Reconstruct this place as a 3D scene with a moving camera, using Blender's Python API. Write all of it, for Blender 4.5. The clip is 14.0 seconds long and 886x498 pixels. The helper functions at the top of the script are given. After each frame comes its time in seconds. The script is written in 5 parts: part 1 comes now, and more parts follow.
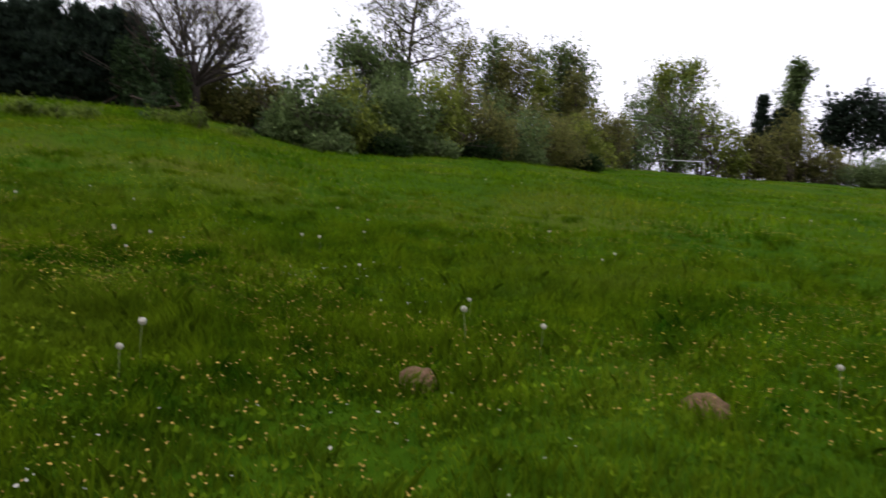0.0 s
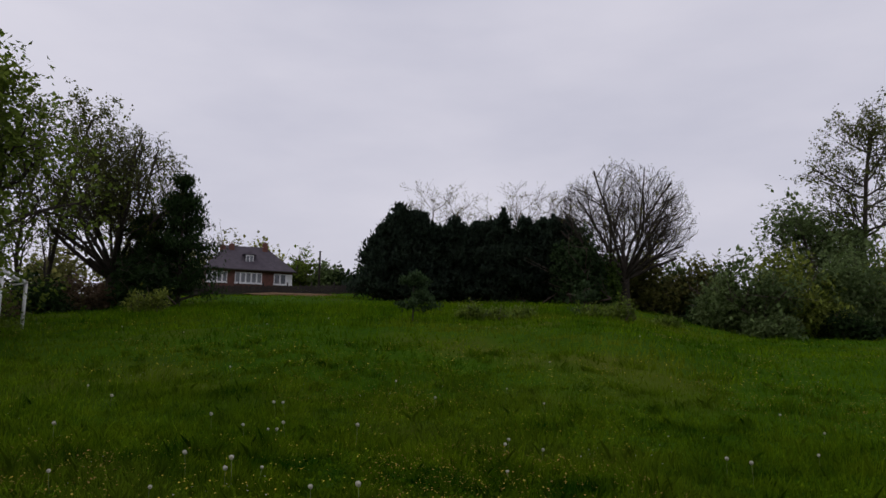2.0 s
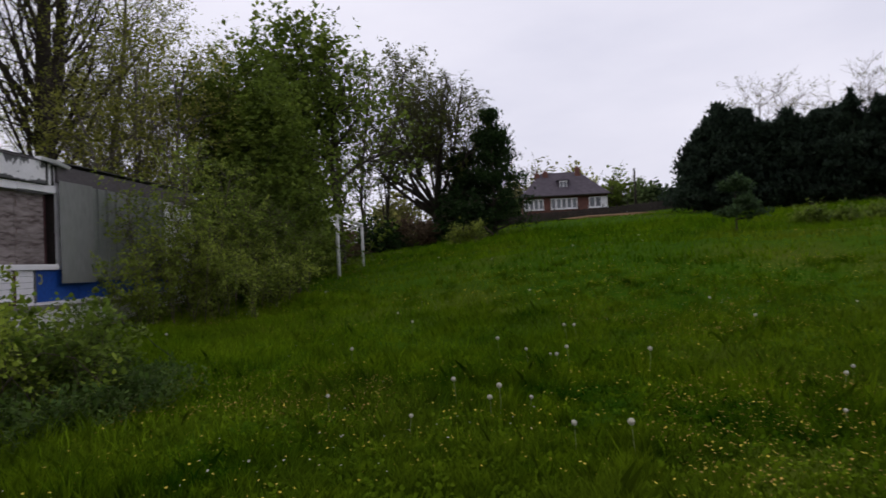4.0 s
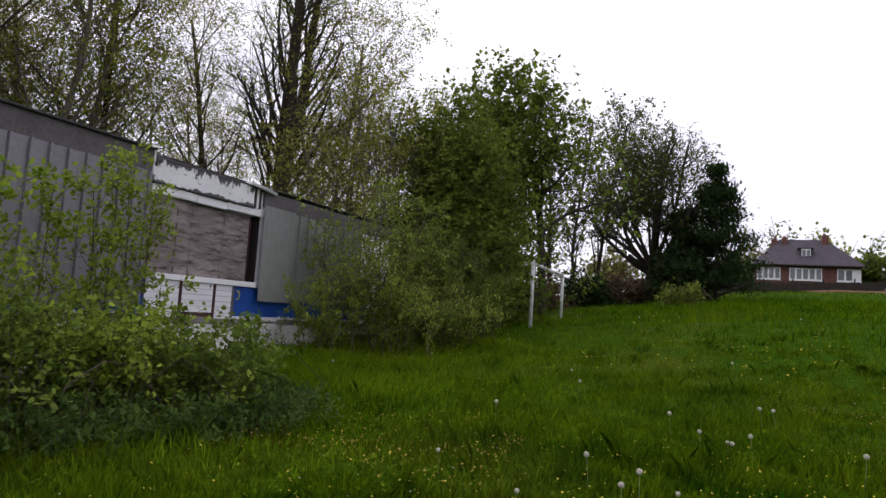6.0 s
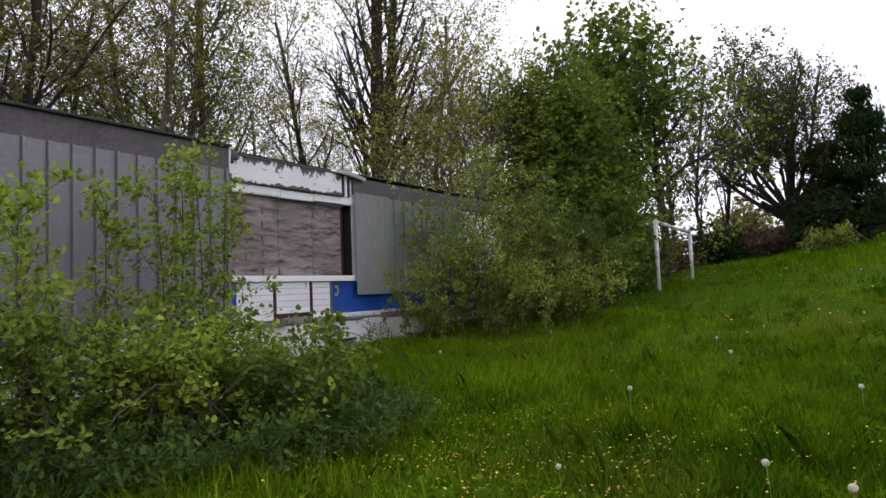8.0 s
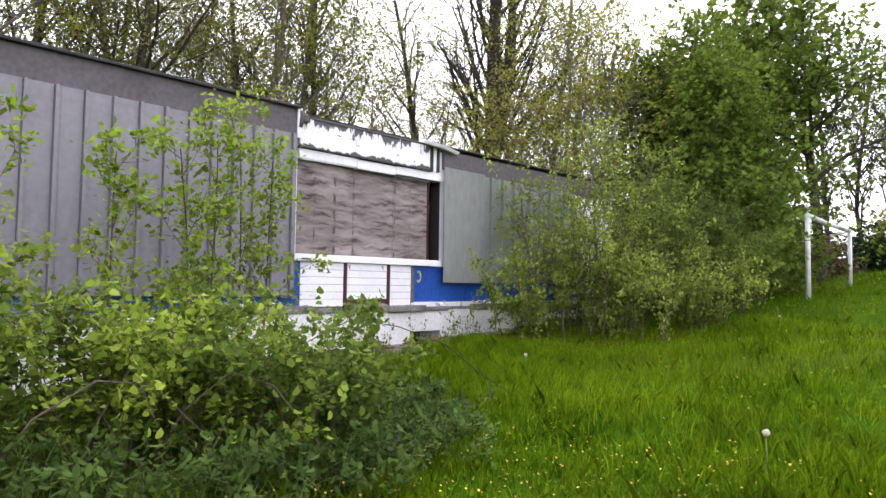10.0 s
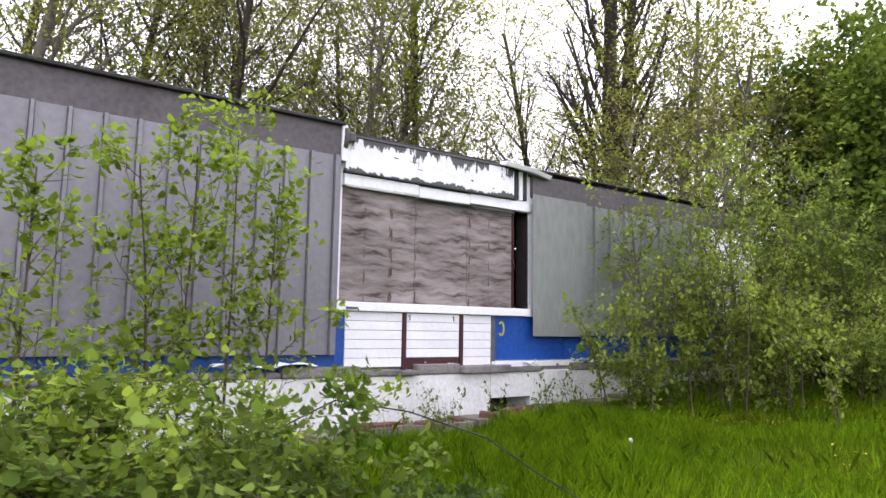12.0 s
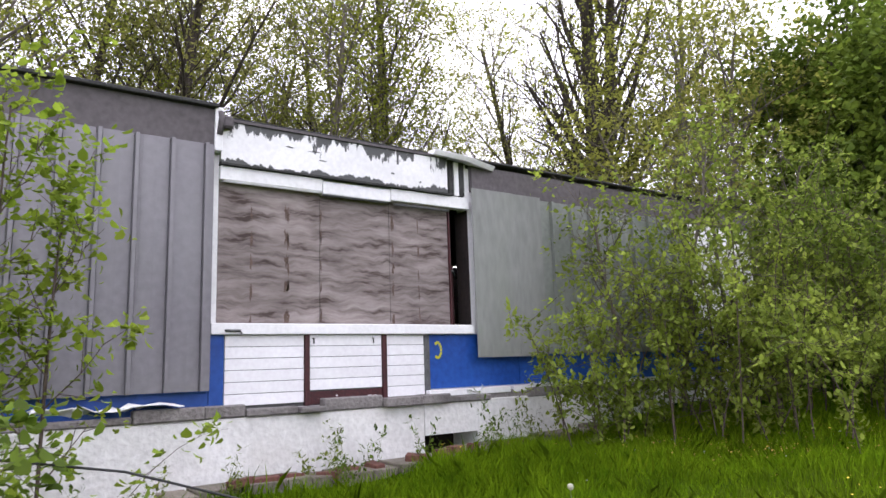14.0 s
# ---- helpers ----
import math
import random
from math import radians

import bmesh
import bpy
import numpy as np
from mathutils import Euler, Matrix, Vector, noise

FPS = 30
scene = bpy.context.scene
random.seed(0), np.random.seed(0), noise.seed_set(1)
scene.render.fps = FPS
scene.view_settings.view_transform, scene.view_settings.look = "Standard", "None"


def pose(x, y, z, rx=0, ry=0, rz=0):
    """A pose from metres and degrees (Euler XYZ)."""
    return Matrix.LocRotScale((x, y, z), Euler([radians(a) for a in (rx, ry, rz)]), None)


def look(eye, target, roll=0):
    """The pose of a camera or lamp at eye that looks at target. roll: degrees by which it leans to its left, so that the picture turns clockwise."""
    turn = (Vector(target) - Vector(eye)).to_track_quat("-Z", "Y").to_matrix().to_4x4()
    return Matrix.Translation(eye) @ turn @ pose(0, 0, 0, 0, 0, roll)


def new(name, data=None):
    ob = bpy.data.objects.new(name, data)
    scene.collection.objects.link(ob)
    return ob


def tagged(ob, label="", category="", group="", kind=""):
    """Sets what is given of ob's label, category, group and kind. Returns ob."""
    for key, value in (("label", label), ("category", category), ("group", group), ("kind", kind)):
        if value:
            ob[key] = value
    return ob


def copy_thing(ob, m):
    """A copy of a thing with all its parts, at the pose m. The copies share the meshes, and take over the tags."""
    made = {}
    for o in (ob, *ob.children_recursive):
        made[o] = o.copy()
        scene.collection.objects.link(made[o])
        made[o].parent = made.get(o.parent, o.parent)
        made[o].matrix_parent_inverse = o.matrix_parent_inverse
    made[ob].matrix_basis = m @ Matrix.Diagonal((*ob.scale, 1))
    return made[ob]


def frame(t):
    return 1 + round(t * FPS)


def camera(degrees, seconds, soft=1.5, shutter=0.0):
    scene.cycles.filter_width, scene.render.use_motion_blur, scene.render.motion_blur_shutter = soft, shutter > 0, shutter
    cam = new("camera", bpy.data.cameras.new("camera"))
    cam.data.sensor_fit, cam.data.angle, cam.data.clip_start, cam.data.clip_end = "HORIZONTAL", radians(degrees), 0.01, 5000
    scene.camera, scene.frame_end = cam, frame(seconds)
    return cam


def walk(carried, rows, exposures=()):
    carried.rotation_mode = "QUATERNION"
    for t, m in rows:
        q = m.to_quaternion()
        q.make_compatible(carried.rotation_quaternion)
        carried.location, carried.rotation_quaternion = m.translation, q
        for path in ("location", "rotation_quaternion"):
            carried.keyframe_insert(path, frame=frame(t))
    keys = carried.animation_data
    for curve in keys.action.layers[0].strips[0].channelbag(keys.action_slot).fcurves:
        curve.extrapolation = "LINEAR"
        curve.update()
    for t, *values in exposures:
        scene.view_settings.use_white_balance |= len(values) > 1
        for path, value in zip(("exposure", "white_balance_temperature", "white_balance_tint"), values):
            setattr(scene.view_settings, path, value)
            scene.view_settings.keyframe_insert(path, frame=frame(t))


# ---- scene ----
cam = camera(65.3, 14.0, shutter=0.15)
PATH = [
    (0, (-0.032, -0.248, 2.203), (-1.128, 1.409, 1.972), 3.6),
    (0.5, (-0.3, 0.077, 2.267), (-1.906, 1.267, 2.202), -0.3),
    (1, (-0.524, 0.503, 2.298), (-2.34, 1.335, 2.393), 1.3),
    (1.5, (-0.766, 0.756, 2.365), (-2.589, 1.556, 2.552), 2.6),
    (2, (-0.935, 1.0, 2.392), (-2.786, 1.713, 2.646), 1.3),
    (2.5, (-1.085, 1.355, 2.341), (-2.987, 1.955, 2.501), -0.9),
    (3, (-1.263, 1.507, 2.329), (-3.192, 2.025, 2.445), 3.9),
    (3.5, (-1.561, 1.585, 2.333), (-3.542, 1.86, 2.386), 2.7),
    (4, (-1.903, 1.713, 2.296), (-3.895, 1.533, 2.339), -2.5),
    (4.2, (-2.111, 1.804, 2.329), (-4.078, 1.447, 2.378), -1.4),
    (6.5, (-3.043, 2.212, 2.208), (-4.845, 1.363, 2.377), 2.4),
    (7, (-3.368, 2.041, 2.21), (-5.105, 1.057, 2.322), -1.1),
    (9.5, (-5.262, 1.569, 2.27), (-6.809, 0.309, 2.407), 0.8),
    (10, (-5.705, 1.287, 2.188), (-7.161, -0.079, 2.294), 0.8),
    (10.5, (-6.163, 0.906, 2.159), (-7.607, -0.469, 2.311), -0.1),
    (11, (-6.685, 0.556, 2.128), (-8.203, -0.744, 2.199), 1.2),
    (11.5, (-7.101, 0.339, 2.147), (-8.403, -1.15, 2.443), 3.0),
    (12, (-7.588, 0.282, 2.292), (-8.755, -1.326, 2.527), 0.9),
    (12.5, (-8.144, 0.227, 2.261), (-9.466, -1.266, 2.417), 2.1),
    (13, (-8.549, 0.061, 2.163), (-9.665, -1.587, 2.362), -2.7),
    (13.5, (-8.959, -0.114, 2.201), (-10.059, -1.762, 2.475), -0.2),
    (14, (-9.302, -0.391, 2.152), (-10.432, -2.007, 2.488), -2.0),
]
EXPOSURES = [(0.0, 0.62), (0.3, 1.05), (0.6, 1.25), (0.8, 0.85), (1.0, 0.4), (1.4, 0.15), (2.0, -0.38), (3.6, -0.36), (4.2, 0.15), (6.3, 0.45), (7.2, 0.4), (9.3, 1.85), (10.5, 1.95), (11.5, 2.1), (12.0, 1.9), (14.0, 1.77)]
walk(cam, [(t, look(eye, target, roll)) for t, eye, target, roll in PATH], EXPOSURES)

# ---- world and light: an even overcast sky with a broad, weak sun ----
SUN_ELEV, SUN_AZ = 48.0, 210.0
world = bpy.data.worlds.new("overcast_sky")
scene.world = world
world.use_nodes = True
wn, wl = world.node_tree.nodes, world.node_tree.links
wn.clear()
w_out = wn.new("ShaderNodeOutputWorld")
w_bg = wn.new("ShaderNodeBackground")
w_sky = wn.new("ShaderNodeTexSky")
w_sky.sky_type = "NISHITA"
w_sky.sun_disc = False
w_sky.sun_elevation = radians(SUN_ELEV)
w_sky.sun_rotation = radians(SUN_AZ)
w_sky.air_density, w_sky.dust_density = 1.0, 4.0
w_scale = wn.new("ShaderNodeVectorMath")
w_scale.operation = "SCALE"
w_scale.inputs["Scale"].default_value = 0.10
wl.new(w_sky.outputs[0], w_scale.inputs[0])
w_tc = wn.new("ShaderNodeTexCoord")
w_map = wn.new("ShaderNodeMapping")
w_map.inputs["Scale"].default_value = (1.0, 1.0, 3.2)
wl.new(w_tc.outputs["Generated"], w_map.inputs["Vector"])
w_noise = wn.new("ShaderNodeTexNoise")
w_noise.inputs["Scale"].default_value = 2.1
w_noise.inputs["Detail"].default_value = 5.0
w_noise.inputs["Roughness"].default_value = 0.5
wl.new(w_map.outputs[0], w_noise.inputs["Vector"])
w_ramp = wn.new("ShaderNodeValToRGB")
w_ramp.color_ramp.elements[0].position, w_ramp.color_ramp.elements[0].color = 0.30, (0.755, 0.75, 0.89, 1)
w_ramp.color_ramp.elements[1].position, w_ramp.color_ramp.elements[1].color = 0.68, (0.94, 0.915, 1.035, 1)
wl.new(w_noise.outputs["Fac"], w_ramp.inputs[0])
w_mix = wn.new("ShaderNodeMix")
w_mix.data_type = "RGBA"
w_mix.inputs["Factor"].default_value = 0.90
wl.new(w_scale.outputs[0], w_mix.inputs["A"])
wl.new(w_ramp.outputs[0], w_mix.inputs["B"])
wl.new(w_mix.outputs["Result"], w_bg.inputs["Color"])
w_bg.inputs["Strength"].default_value = 1.0
wl.new(w_bg.outputs[0], w_out.inputs[0])
sun_data = bpy.data.lights.new("sun", "SUN")
sun_data.energy, sun_data.angle, sun_data.color = 0.5, radians(25), (1.0, 0.97, 0.93)
sun = new("sun", sun_data)
sun.matrix_world = look((math.sin(radians(SUN_AZ)) * 80, math.cos(radians(SUN_AZ)) * 80, 80 * math.tan(radians(SUN_ELEV))), (0, 0, 0))


# ---- materials ----
def material(name, a, b, scale=4.0, rough=0.7, metal=0.0, fine=8.0, bump=0.0, island=0.0, thin=0.0, stretch=(1, 1, 1), stain=None, spec=0.4, obj=0.0):
    """Two colours mixed by coarse and fine noise, with relief, variation piece by piece, and light passing through thin leaves."""
    m = bpy.data.materials.new(name)
    m.use_nodes = True
    n, l = m.node_tree.nodes, m.node_tree.links
    p = n["Principled BSDF"]
    out = n["Material Output"]
    tc = n.new("ShaderNodeTexCoord")
    mp = n.new("ShaderNodeMapping")
    mp.inputs["Scale"].default_value = stretch
    l.new(tc.outputs["Object"], mp.inputs["Vector"])

    def noise_node(s, detail):
        t = n.new("ShaderNodeTexNoise")
        t.inputs["Scale"].default_value, t.inputs["Detail"].default_value = s, detail
        l.new(mp.outputs[0], t.inputs["Vector"])
        return t

    def mixed(f, c1, c2, mode="MIX"):
        x = n.new("ShaderNodeMix")
        x.data_type, x.blend_type = "RGBA", mode
        for key, v in (("Factor", f), ("A", c1), ("B", c2)):
            if isinstance(v, (int, float)):
                x.inputs[key].default_value = v
            elif isinstance(v, tuple):
                x.inputs[key].default_value = (*v, 1)
            else:
                l.new(v, x.inputs[key])
        return x.outputs["Result"]

    big, small = noise_node(scale, 4), noise_node(scale * fine, 3)
    add = n.new("ShaderNodeMath")
    add.operation = "ADD"
    l.new(big.outputs["Fac"], add.inputs[0])
    l.new(small.outputs["Fac"], add.inputs[1])
    ramp = n.new("ShaderNodeMapRange")
    ramp.inputs["From Min"].default_value, ramp.inputs["From Max"].default_value = 0.72, 1.28
    l.new(add.outputs[0], ramp.inputs["Value"])
    col = mixed(ramp.outputs[0], a, b)
    if stain:
        ts = noise_node(scale * 0.45, 5)
        r2 = n.new("ShaderNodeMapRange")
        r2.inputs["From Min"].default_value, r2.inputs["From Max"].default_value = 0.52, 0.72
        l.new(ts.outputs["Fac"], r2.inputs["Value"])
        col = mixed(r2.outputs[0], col, stain)
    for amount, node, sock in ((island, "ShaderNodeNewGeometry", "Random Per Island"), (obj, "ShaderNodeObjectInfo", "Random")):
        if amount:
            g = n.new(node)
            hsv = n.new("ShaderNodeHueSaturation")
            mr = n.new("ShaderNodeMapRange")
            mr.inputs["To Min"].default_value, mr.inputs["To Max"].default_value = 1 - amount, 1 + amount
            l.new(g.outputs[sock], mr.inputs["Value"])
            l.new(mr.outputs[0], hsv.inputs["Value"])
            l.new(col, hsv.inputs["Color"])
            col = hsv.outputs["Color"]
    l.new(col, p.inputs["Base Color"])
    p.inputs["Roughness"].default_value, p.inputs["Metallic"].default_value = rough, metal
    p.inputs["Specular IOR Level"].default_value = spec
    if bump:
        bp = n.new("ShaderNodeBump")
        bp.inputs["Strength"].default_value, bp.inputs["Distance"].default_value = bump, 0.02
        l.new(small.outputs["Fac"], bp.inputs["Height"])
        l.new(bp.outputs[0], p.inputs["Normal"])
    if thin:
        tr = n.new("ShaderNodeBsdfTranslucent")
        l.new(col, tr.inputs["Color"])
        ms = n.new("ShaderNodeMixShader")
        ms.inputs[0].default_value = thin
        l.new(p.outputs[0], ms.inputs[1])
        l.new(tr.outputs[0], ms.inputs[2])
        l.new(ms.outputs[0], out.inputs["Surface"])
    return m


M_SOIL = material("meadow_soil", (0.018, 0.054, 0.002), (0.046, 0.094, 0.004), 0.35, 0.95, fine=14, bump=0.6, spec=0.01, stain=(0.07, 0.085, 0.010))
M_GRASS = material("grass_blades", (0.016, 0.058, 0.002), (0.145, 0.218, 0.007), 0.70, 0.75, fine=4.5, island=0.4, thin=0.35, spec=0.01, stain=(0.10, 0.15, 0.010))
M_GRASS_FAR = material("far_grass_blades", (0.020, 0.070, 0.002), (0.125, 0.205, 0.005), 0.30, 0.8, fine=5, island=0.35, thin=0.4, spec=0.01, stain=(0.14, 0.17, 0.012))
M_GRASS_LUSH = material("lush_grass_blades", (0.078, 0.155, 0.005), (0.20, 0.30, 0.012), 0.7, 0.7, fine=6, island=0.35, thin=0.4, spec=0.01)
M_MOLE = material("molehill_soil", (0.11, 0.065, 0.035), (0.20, 0.125, 0.07), 9, 0.95, bump=0.9, spec=0.1)
M_YELLOW = material("yellow_petals", (0.46, 0.35, 0.02), (0.60, 0.46, 0.035), 20, 0.6, island=0.2)
M_RUST = material("dry_sorrel_heads", (0.30, 0.19, 0.03), (0.42, 0.27, 0.05), 20, 0.8, island=0.25)
M_CLOCK = material("dandelion_fluff", (0.44, 0.42, 0.32), (0.60, 0.57, 0.45), 60, 0.9, spec=0.1, thin=0.3)
M_STEM = material("flower_stem", (0.12, 0.16, 0.04), (0.18, 0.20, 0.06), 30, 0.7)
M_BARK = material("dark_bark", (0.030, 0.024, 0.019), (0.075, 0.062, 0.05), 3, 0.9, fine=10, bump=0.8, stretch=(1, 1, 0.3), spec=0.15)
M_BARK_PALE = material("pale_grey_bark", (0.085, 0.072, 0.058), (0.16, 0.14, 0.115), 3, 0.9, fine=10, bump=0.7, stretch=(1, 1, 0.3), spec=0.15)
M_TWIG = material("twig_bark", (0.075, 0.055, 0.045), (0.13, 0.10, 0.085), 3, 0.9, spec=0.1)


def leaf_material(name, a, b, thin=0.5):
    return material(name, a, b, 0.6, 0.7, fine=6, island=0.45, thin=thin, spec=0.12)


L_MAPLE = leaf_material("maple_leaves", (0.066, 0.108, 0.014), (0.175, 0.230, 0.034))
L_SALLOW = leaf_material("sallow_leaves", (0.120, 0.172, 0.026), (0.33, 0.395, 0.066))
L_NETTLE = leaf_material("nettle_leaves", (0.040, 0.080, 0.014), (0.105, 0.160, 0.030))
L_OLIVE = leaf_material("dull_olive_leaves", (0.055, 0.066, 0.016), (0.13, 0.14, 0.036), 0.6)
L_WOOD = leaf_material("woodland_leaves", (0.13, 0.155, 0.022), (0.27, 0.29, 0.05), 0.65)
L_YELLOW = leaf_material("young_yellow_leaves", (0.16, 0.175, 0.03), (0.30, 0.305, 0.07), 0.6)
L_WILLOW = leaf_material("willow_leaves", (0.112, 0.150, 0.022), (0.245, 0.280, 0.050))
L_GREY = leaf_material("grey_green_leaves", (0.075, 0.120, 0.038), (0.16, 0.21, 0.075))
L_DARK = leaf_material("dark_ivy_leaves", (0.014, 0.030, 0.009), (0.035, 0.065, 0.016))
L_CONIFER = leaf_material("conifer_sprays", (0.014, 0.024, 0.017), (0.042, 0.062, 0.038))
L_SPRUCE = leaf_material("spruce_needles", (0.028, 0.052, 0.020), (0.065, 0.105, 0.040))
L_BRAMBLE = leaf_material("bramble_leaves", (0.066, 0.115, 0.014), (0.18, 0.245, 0.036))
L_LIME = leaf_material("fresh_lime_leaves", (0.17, 0.25, 0.025), (0.30, 0.37, 0.05))
L_BROWN = leaf_material("brown_green_leaves", (0.105, 0.115, 0.032), (0.22, 0.21, 0.062), 0.6)
L_DEAD = leaf_material("dead_leaves", (0.10, 0.065, 0.04), (0.17, 0.12, 0.075))


# ---- mesh helpers ----
def fast_mesh(name, v, f, mats, smooth=False):
    """A mesh from an array of corners and an array of faces of one size."""
    v, f = np.asarray(v, np.float32), np.asarray(f, np.int32)
    me = bpy.data.meshes.new(name)
    k = f.shape[1]
    me.vertices.add(len(v))
    me.vertices.foreach_set("co", v.ravel())
    me.loops.add(f.size)
    me.loops.foreach_set("vertex_index", f.ravel())
    me.polygons.add(len(f))
    me.polygons.foreach_set("loop_start", np.arange(0, f.size, k, dtype=np.int32))
    me.polygons.foreach_set("loop_total", np.full(len(f), k, np.int32))
    me.update(calc_edges=True)
    me.validate()
    for m in mats if isinstance(mats, (list, tuple)) else [mats]:
        me.materials.append(m)
    if smooth:
        me.polygons.foreach_set("use_smooth", np.ones(len(f), bool))
    return me


def part(name, bm, mat, parent=None, label="", place=None):
    """A bmesh, or a finished mesh, as one object under its thing."""
    if isinstance(bm, bmesh.types.BMesh):
        me = bpy.data.meshes.new(name)
        bm.to_mesh(me)
        bm.free()
    else:
        me = bm
    if mat is not None and not me.materials:
        me.materials.append(mat)
    ob = new(name, me)
    if parent:
        ob.parent = parent
    if place is not None:
        ob.matrix_basis = place
    if label:
        tagged(ob, label)
    return ob


def box(x0, x1, y0, y1, z0, z1, bevel=0.0, bm=None):
    bm = bm or bmesh.new()
    r = bmesh.ops.create_cube(bm, size=1, matrix=Matrix.LocRotScale(((x0 + x1) / 2, (y0 + y1) / 2, (z0 + z1) / 2), None, (abs(x1 - x0), abs(y1 - y0), abs(z1 - z0))))
    if bevel:
        bmesh.ops.bevel(bm, geom=list({e for v in r["verts"] for e in v.link_edges}), offset=bevel, segments=1, affect="EDGES")
    return bm


def tube(points, radii, sides=8, bm=None, caps=True):
    """A round rod through the points."""
    bm = bm or bmesh.new()
    rings = []
    pts = [Vector(p) for p in points]
    for i, p in enumerate(pts):
        d = (pts[min(i + 1, len(pts) - 1)] - pts[max(i - 1, 0)]).normalized()
        u = d.cross(Vector((0, 0, 1)) if abs(d.z) < 0.9 else Vector((1, 0, 0))).normalized()
        w = d.cross(u)
        r = radii[i] if isinstance(radii, (list, tuple)) else radii
        rings.append([bm.verts.new(p + r * (math.cos(2 * math.pi * k / sides) * u + math.sin(2 * math.pi * k / sides) * w)) for k in range(sides)])
    for a, b in zip(rings, rings[1:]):
        for k in range(sides):
            f = bm.faces.new((a[k], a[(k + 1) % sides], b[(k + 1) % sides], b[k]))
            f.smooth = True
    if caps:
        bm.faces.new(rings[0][::-1])
        bm.faces.new(rings[-1])
    bmesh.ops.recalc_face_normals(bm, faces=bm.faces[:])
    return bm


def thing(name, x, y, z, label, category, group="", turn=0.0, kind=""):
    ob = new(name)
    ob.empty_display_size = 0.3
    ob.matrix_basis = pose(x, y, z, 0, 0, turn)
    return tagged(ob, label, category, group, kind)


# ---- the lie of the land ----
SLOPE_AZ = [-180, -90, -30, 0, 18, 30.5, 44, 49, 54, 58, 75.5, 88, 94, 104, 118, 132, 150, 180]
SLOPE = [0.0, 0.0, 0.014, 0.024, 0.029, 0.040, 0.047, 0.060, 0.075, 0.080, 0.081, 0.0749, 0.067, 0.0495, 0.042, 0.036, 0.02, 0.0]


def ground_z(x, y):
    """Height of the meadow, which climbs gently towards the house and the hedge."""
    x, y = np.asarray(x, float), np.asarray(y, float)
    dx, dy = x + 2.0, y - 1.5
    r = np.hypot(dx, dy)
    s = np.interp(np.degrees(np.arctan2(-dx, dy)), SLOPE_AZ, SLOPE)
    t = np.clip((r - 7) / 17, 0, 1)
    f = 0.30 + 0.70 * t * t * (3 - 2 * t)
    far = np.where(r > 85, 85 + (r - 85) * 0.15, r)
    rough = 0.05 * np.sin(x * 1.3 + 1) * np.sin(y * 1.1) + 0.03 * np.sin(x * 2.9 + y * 1.7) + 0.02 * np.sin(3.7 * y - 2.2 * x)
    rough = rough * np.clip(1 - (r - 30) / 60, 0.2, 1)
    swell = 0.25 * np.sin(x * 0.21 + 0.6) * np.sin(y * 0.17 + 0.3) * np.clip((r - 25) / 30, 0, 1)
    foot = 0.12 * np.clip((-4.4 - y) / 1.4, 0, 1) * np.clip((x + 22) / 3, 0, 1) * np.clip(-(x + 2) / 3, 0, 1)
    return 0.84 + s * f * far + rough + swell + foot


def gz(x, y):
    return float(ground_z(x, y))


rs = np.concatenate([np.arange(0.4, 14, 0.22), 14 * 1.035 ** np.arange(0, 108)])
rs[-1] = 2500
na = 300
aa = np.linspace(0, 2 * math.pi, na, endpoint=False)
gx = (-5 + rs[:, None] * np.cos(aa)[None]).ravel()
gy = (0.5 + rs[:, None] * np.sin(aa)[None]).ravel()
gv = np.column_stack([gx, gy, ground_z(gx, gy)])
i = np.arange(len(rs) - 1)[:, None] * na
j = np.arange(na)[None]
j2 = (j + 1) % na
gf = np.stack([i + j, i + na + j, i + na + j2, i + j2], -1).reshape(-1, 4)
gv = np.vstack([gv, [[-5, 0.5, gz(-5, 0.5)]]])
ground_mesh = fast_mesh("ground", gv, gf[:, ::-1], M_SOIL, True)
bm = bmesh.new()
bm.from_mesh(ground_mesh)
bm.verts.ensure_lookup_table()
c = bm.verts[len(gv) - 1]
for k in range(na):
    bm.faces.new((c, bm.verts[k], bm.verts[(k + 1) % na]))
bmesh.ops.recalc_face_normals(bm, faces=bm.faces[:])
bm.to_mesh(ground_mesh)
bm.free()
ground = tagged(new("ground", ground_mesh), "rough green meadow ground rising gently to a bank", "ground", kind="structure")


# ---- plants ----
def frames(d):
    """Two directions square to each row of d."""
    d = d / np.maximum(np.linalg.norm(d, axis=1, keepdims=True), 1e-9)
    ref = np.where(np.abs(d[:, 2:3]) < 0.9, np.array([[0, 0, 1.0]]), np.array([[1.0, 0, 0]]))
    u = np.cross(d, ref)
    u /= np.linalg.norm(u, axis=1, keepdims=True)
    return d, u, np.cross(d, u)


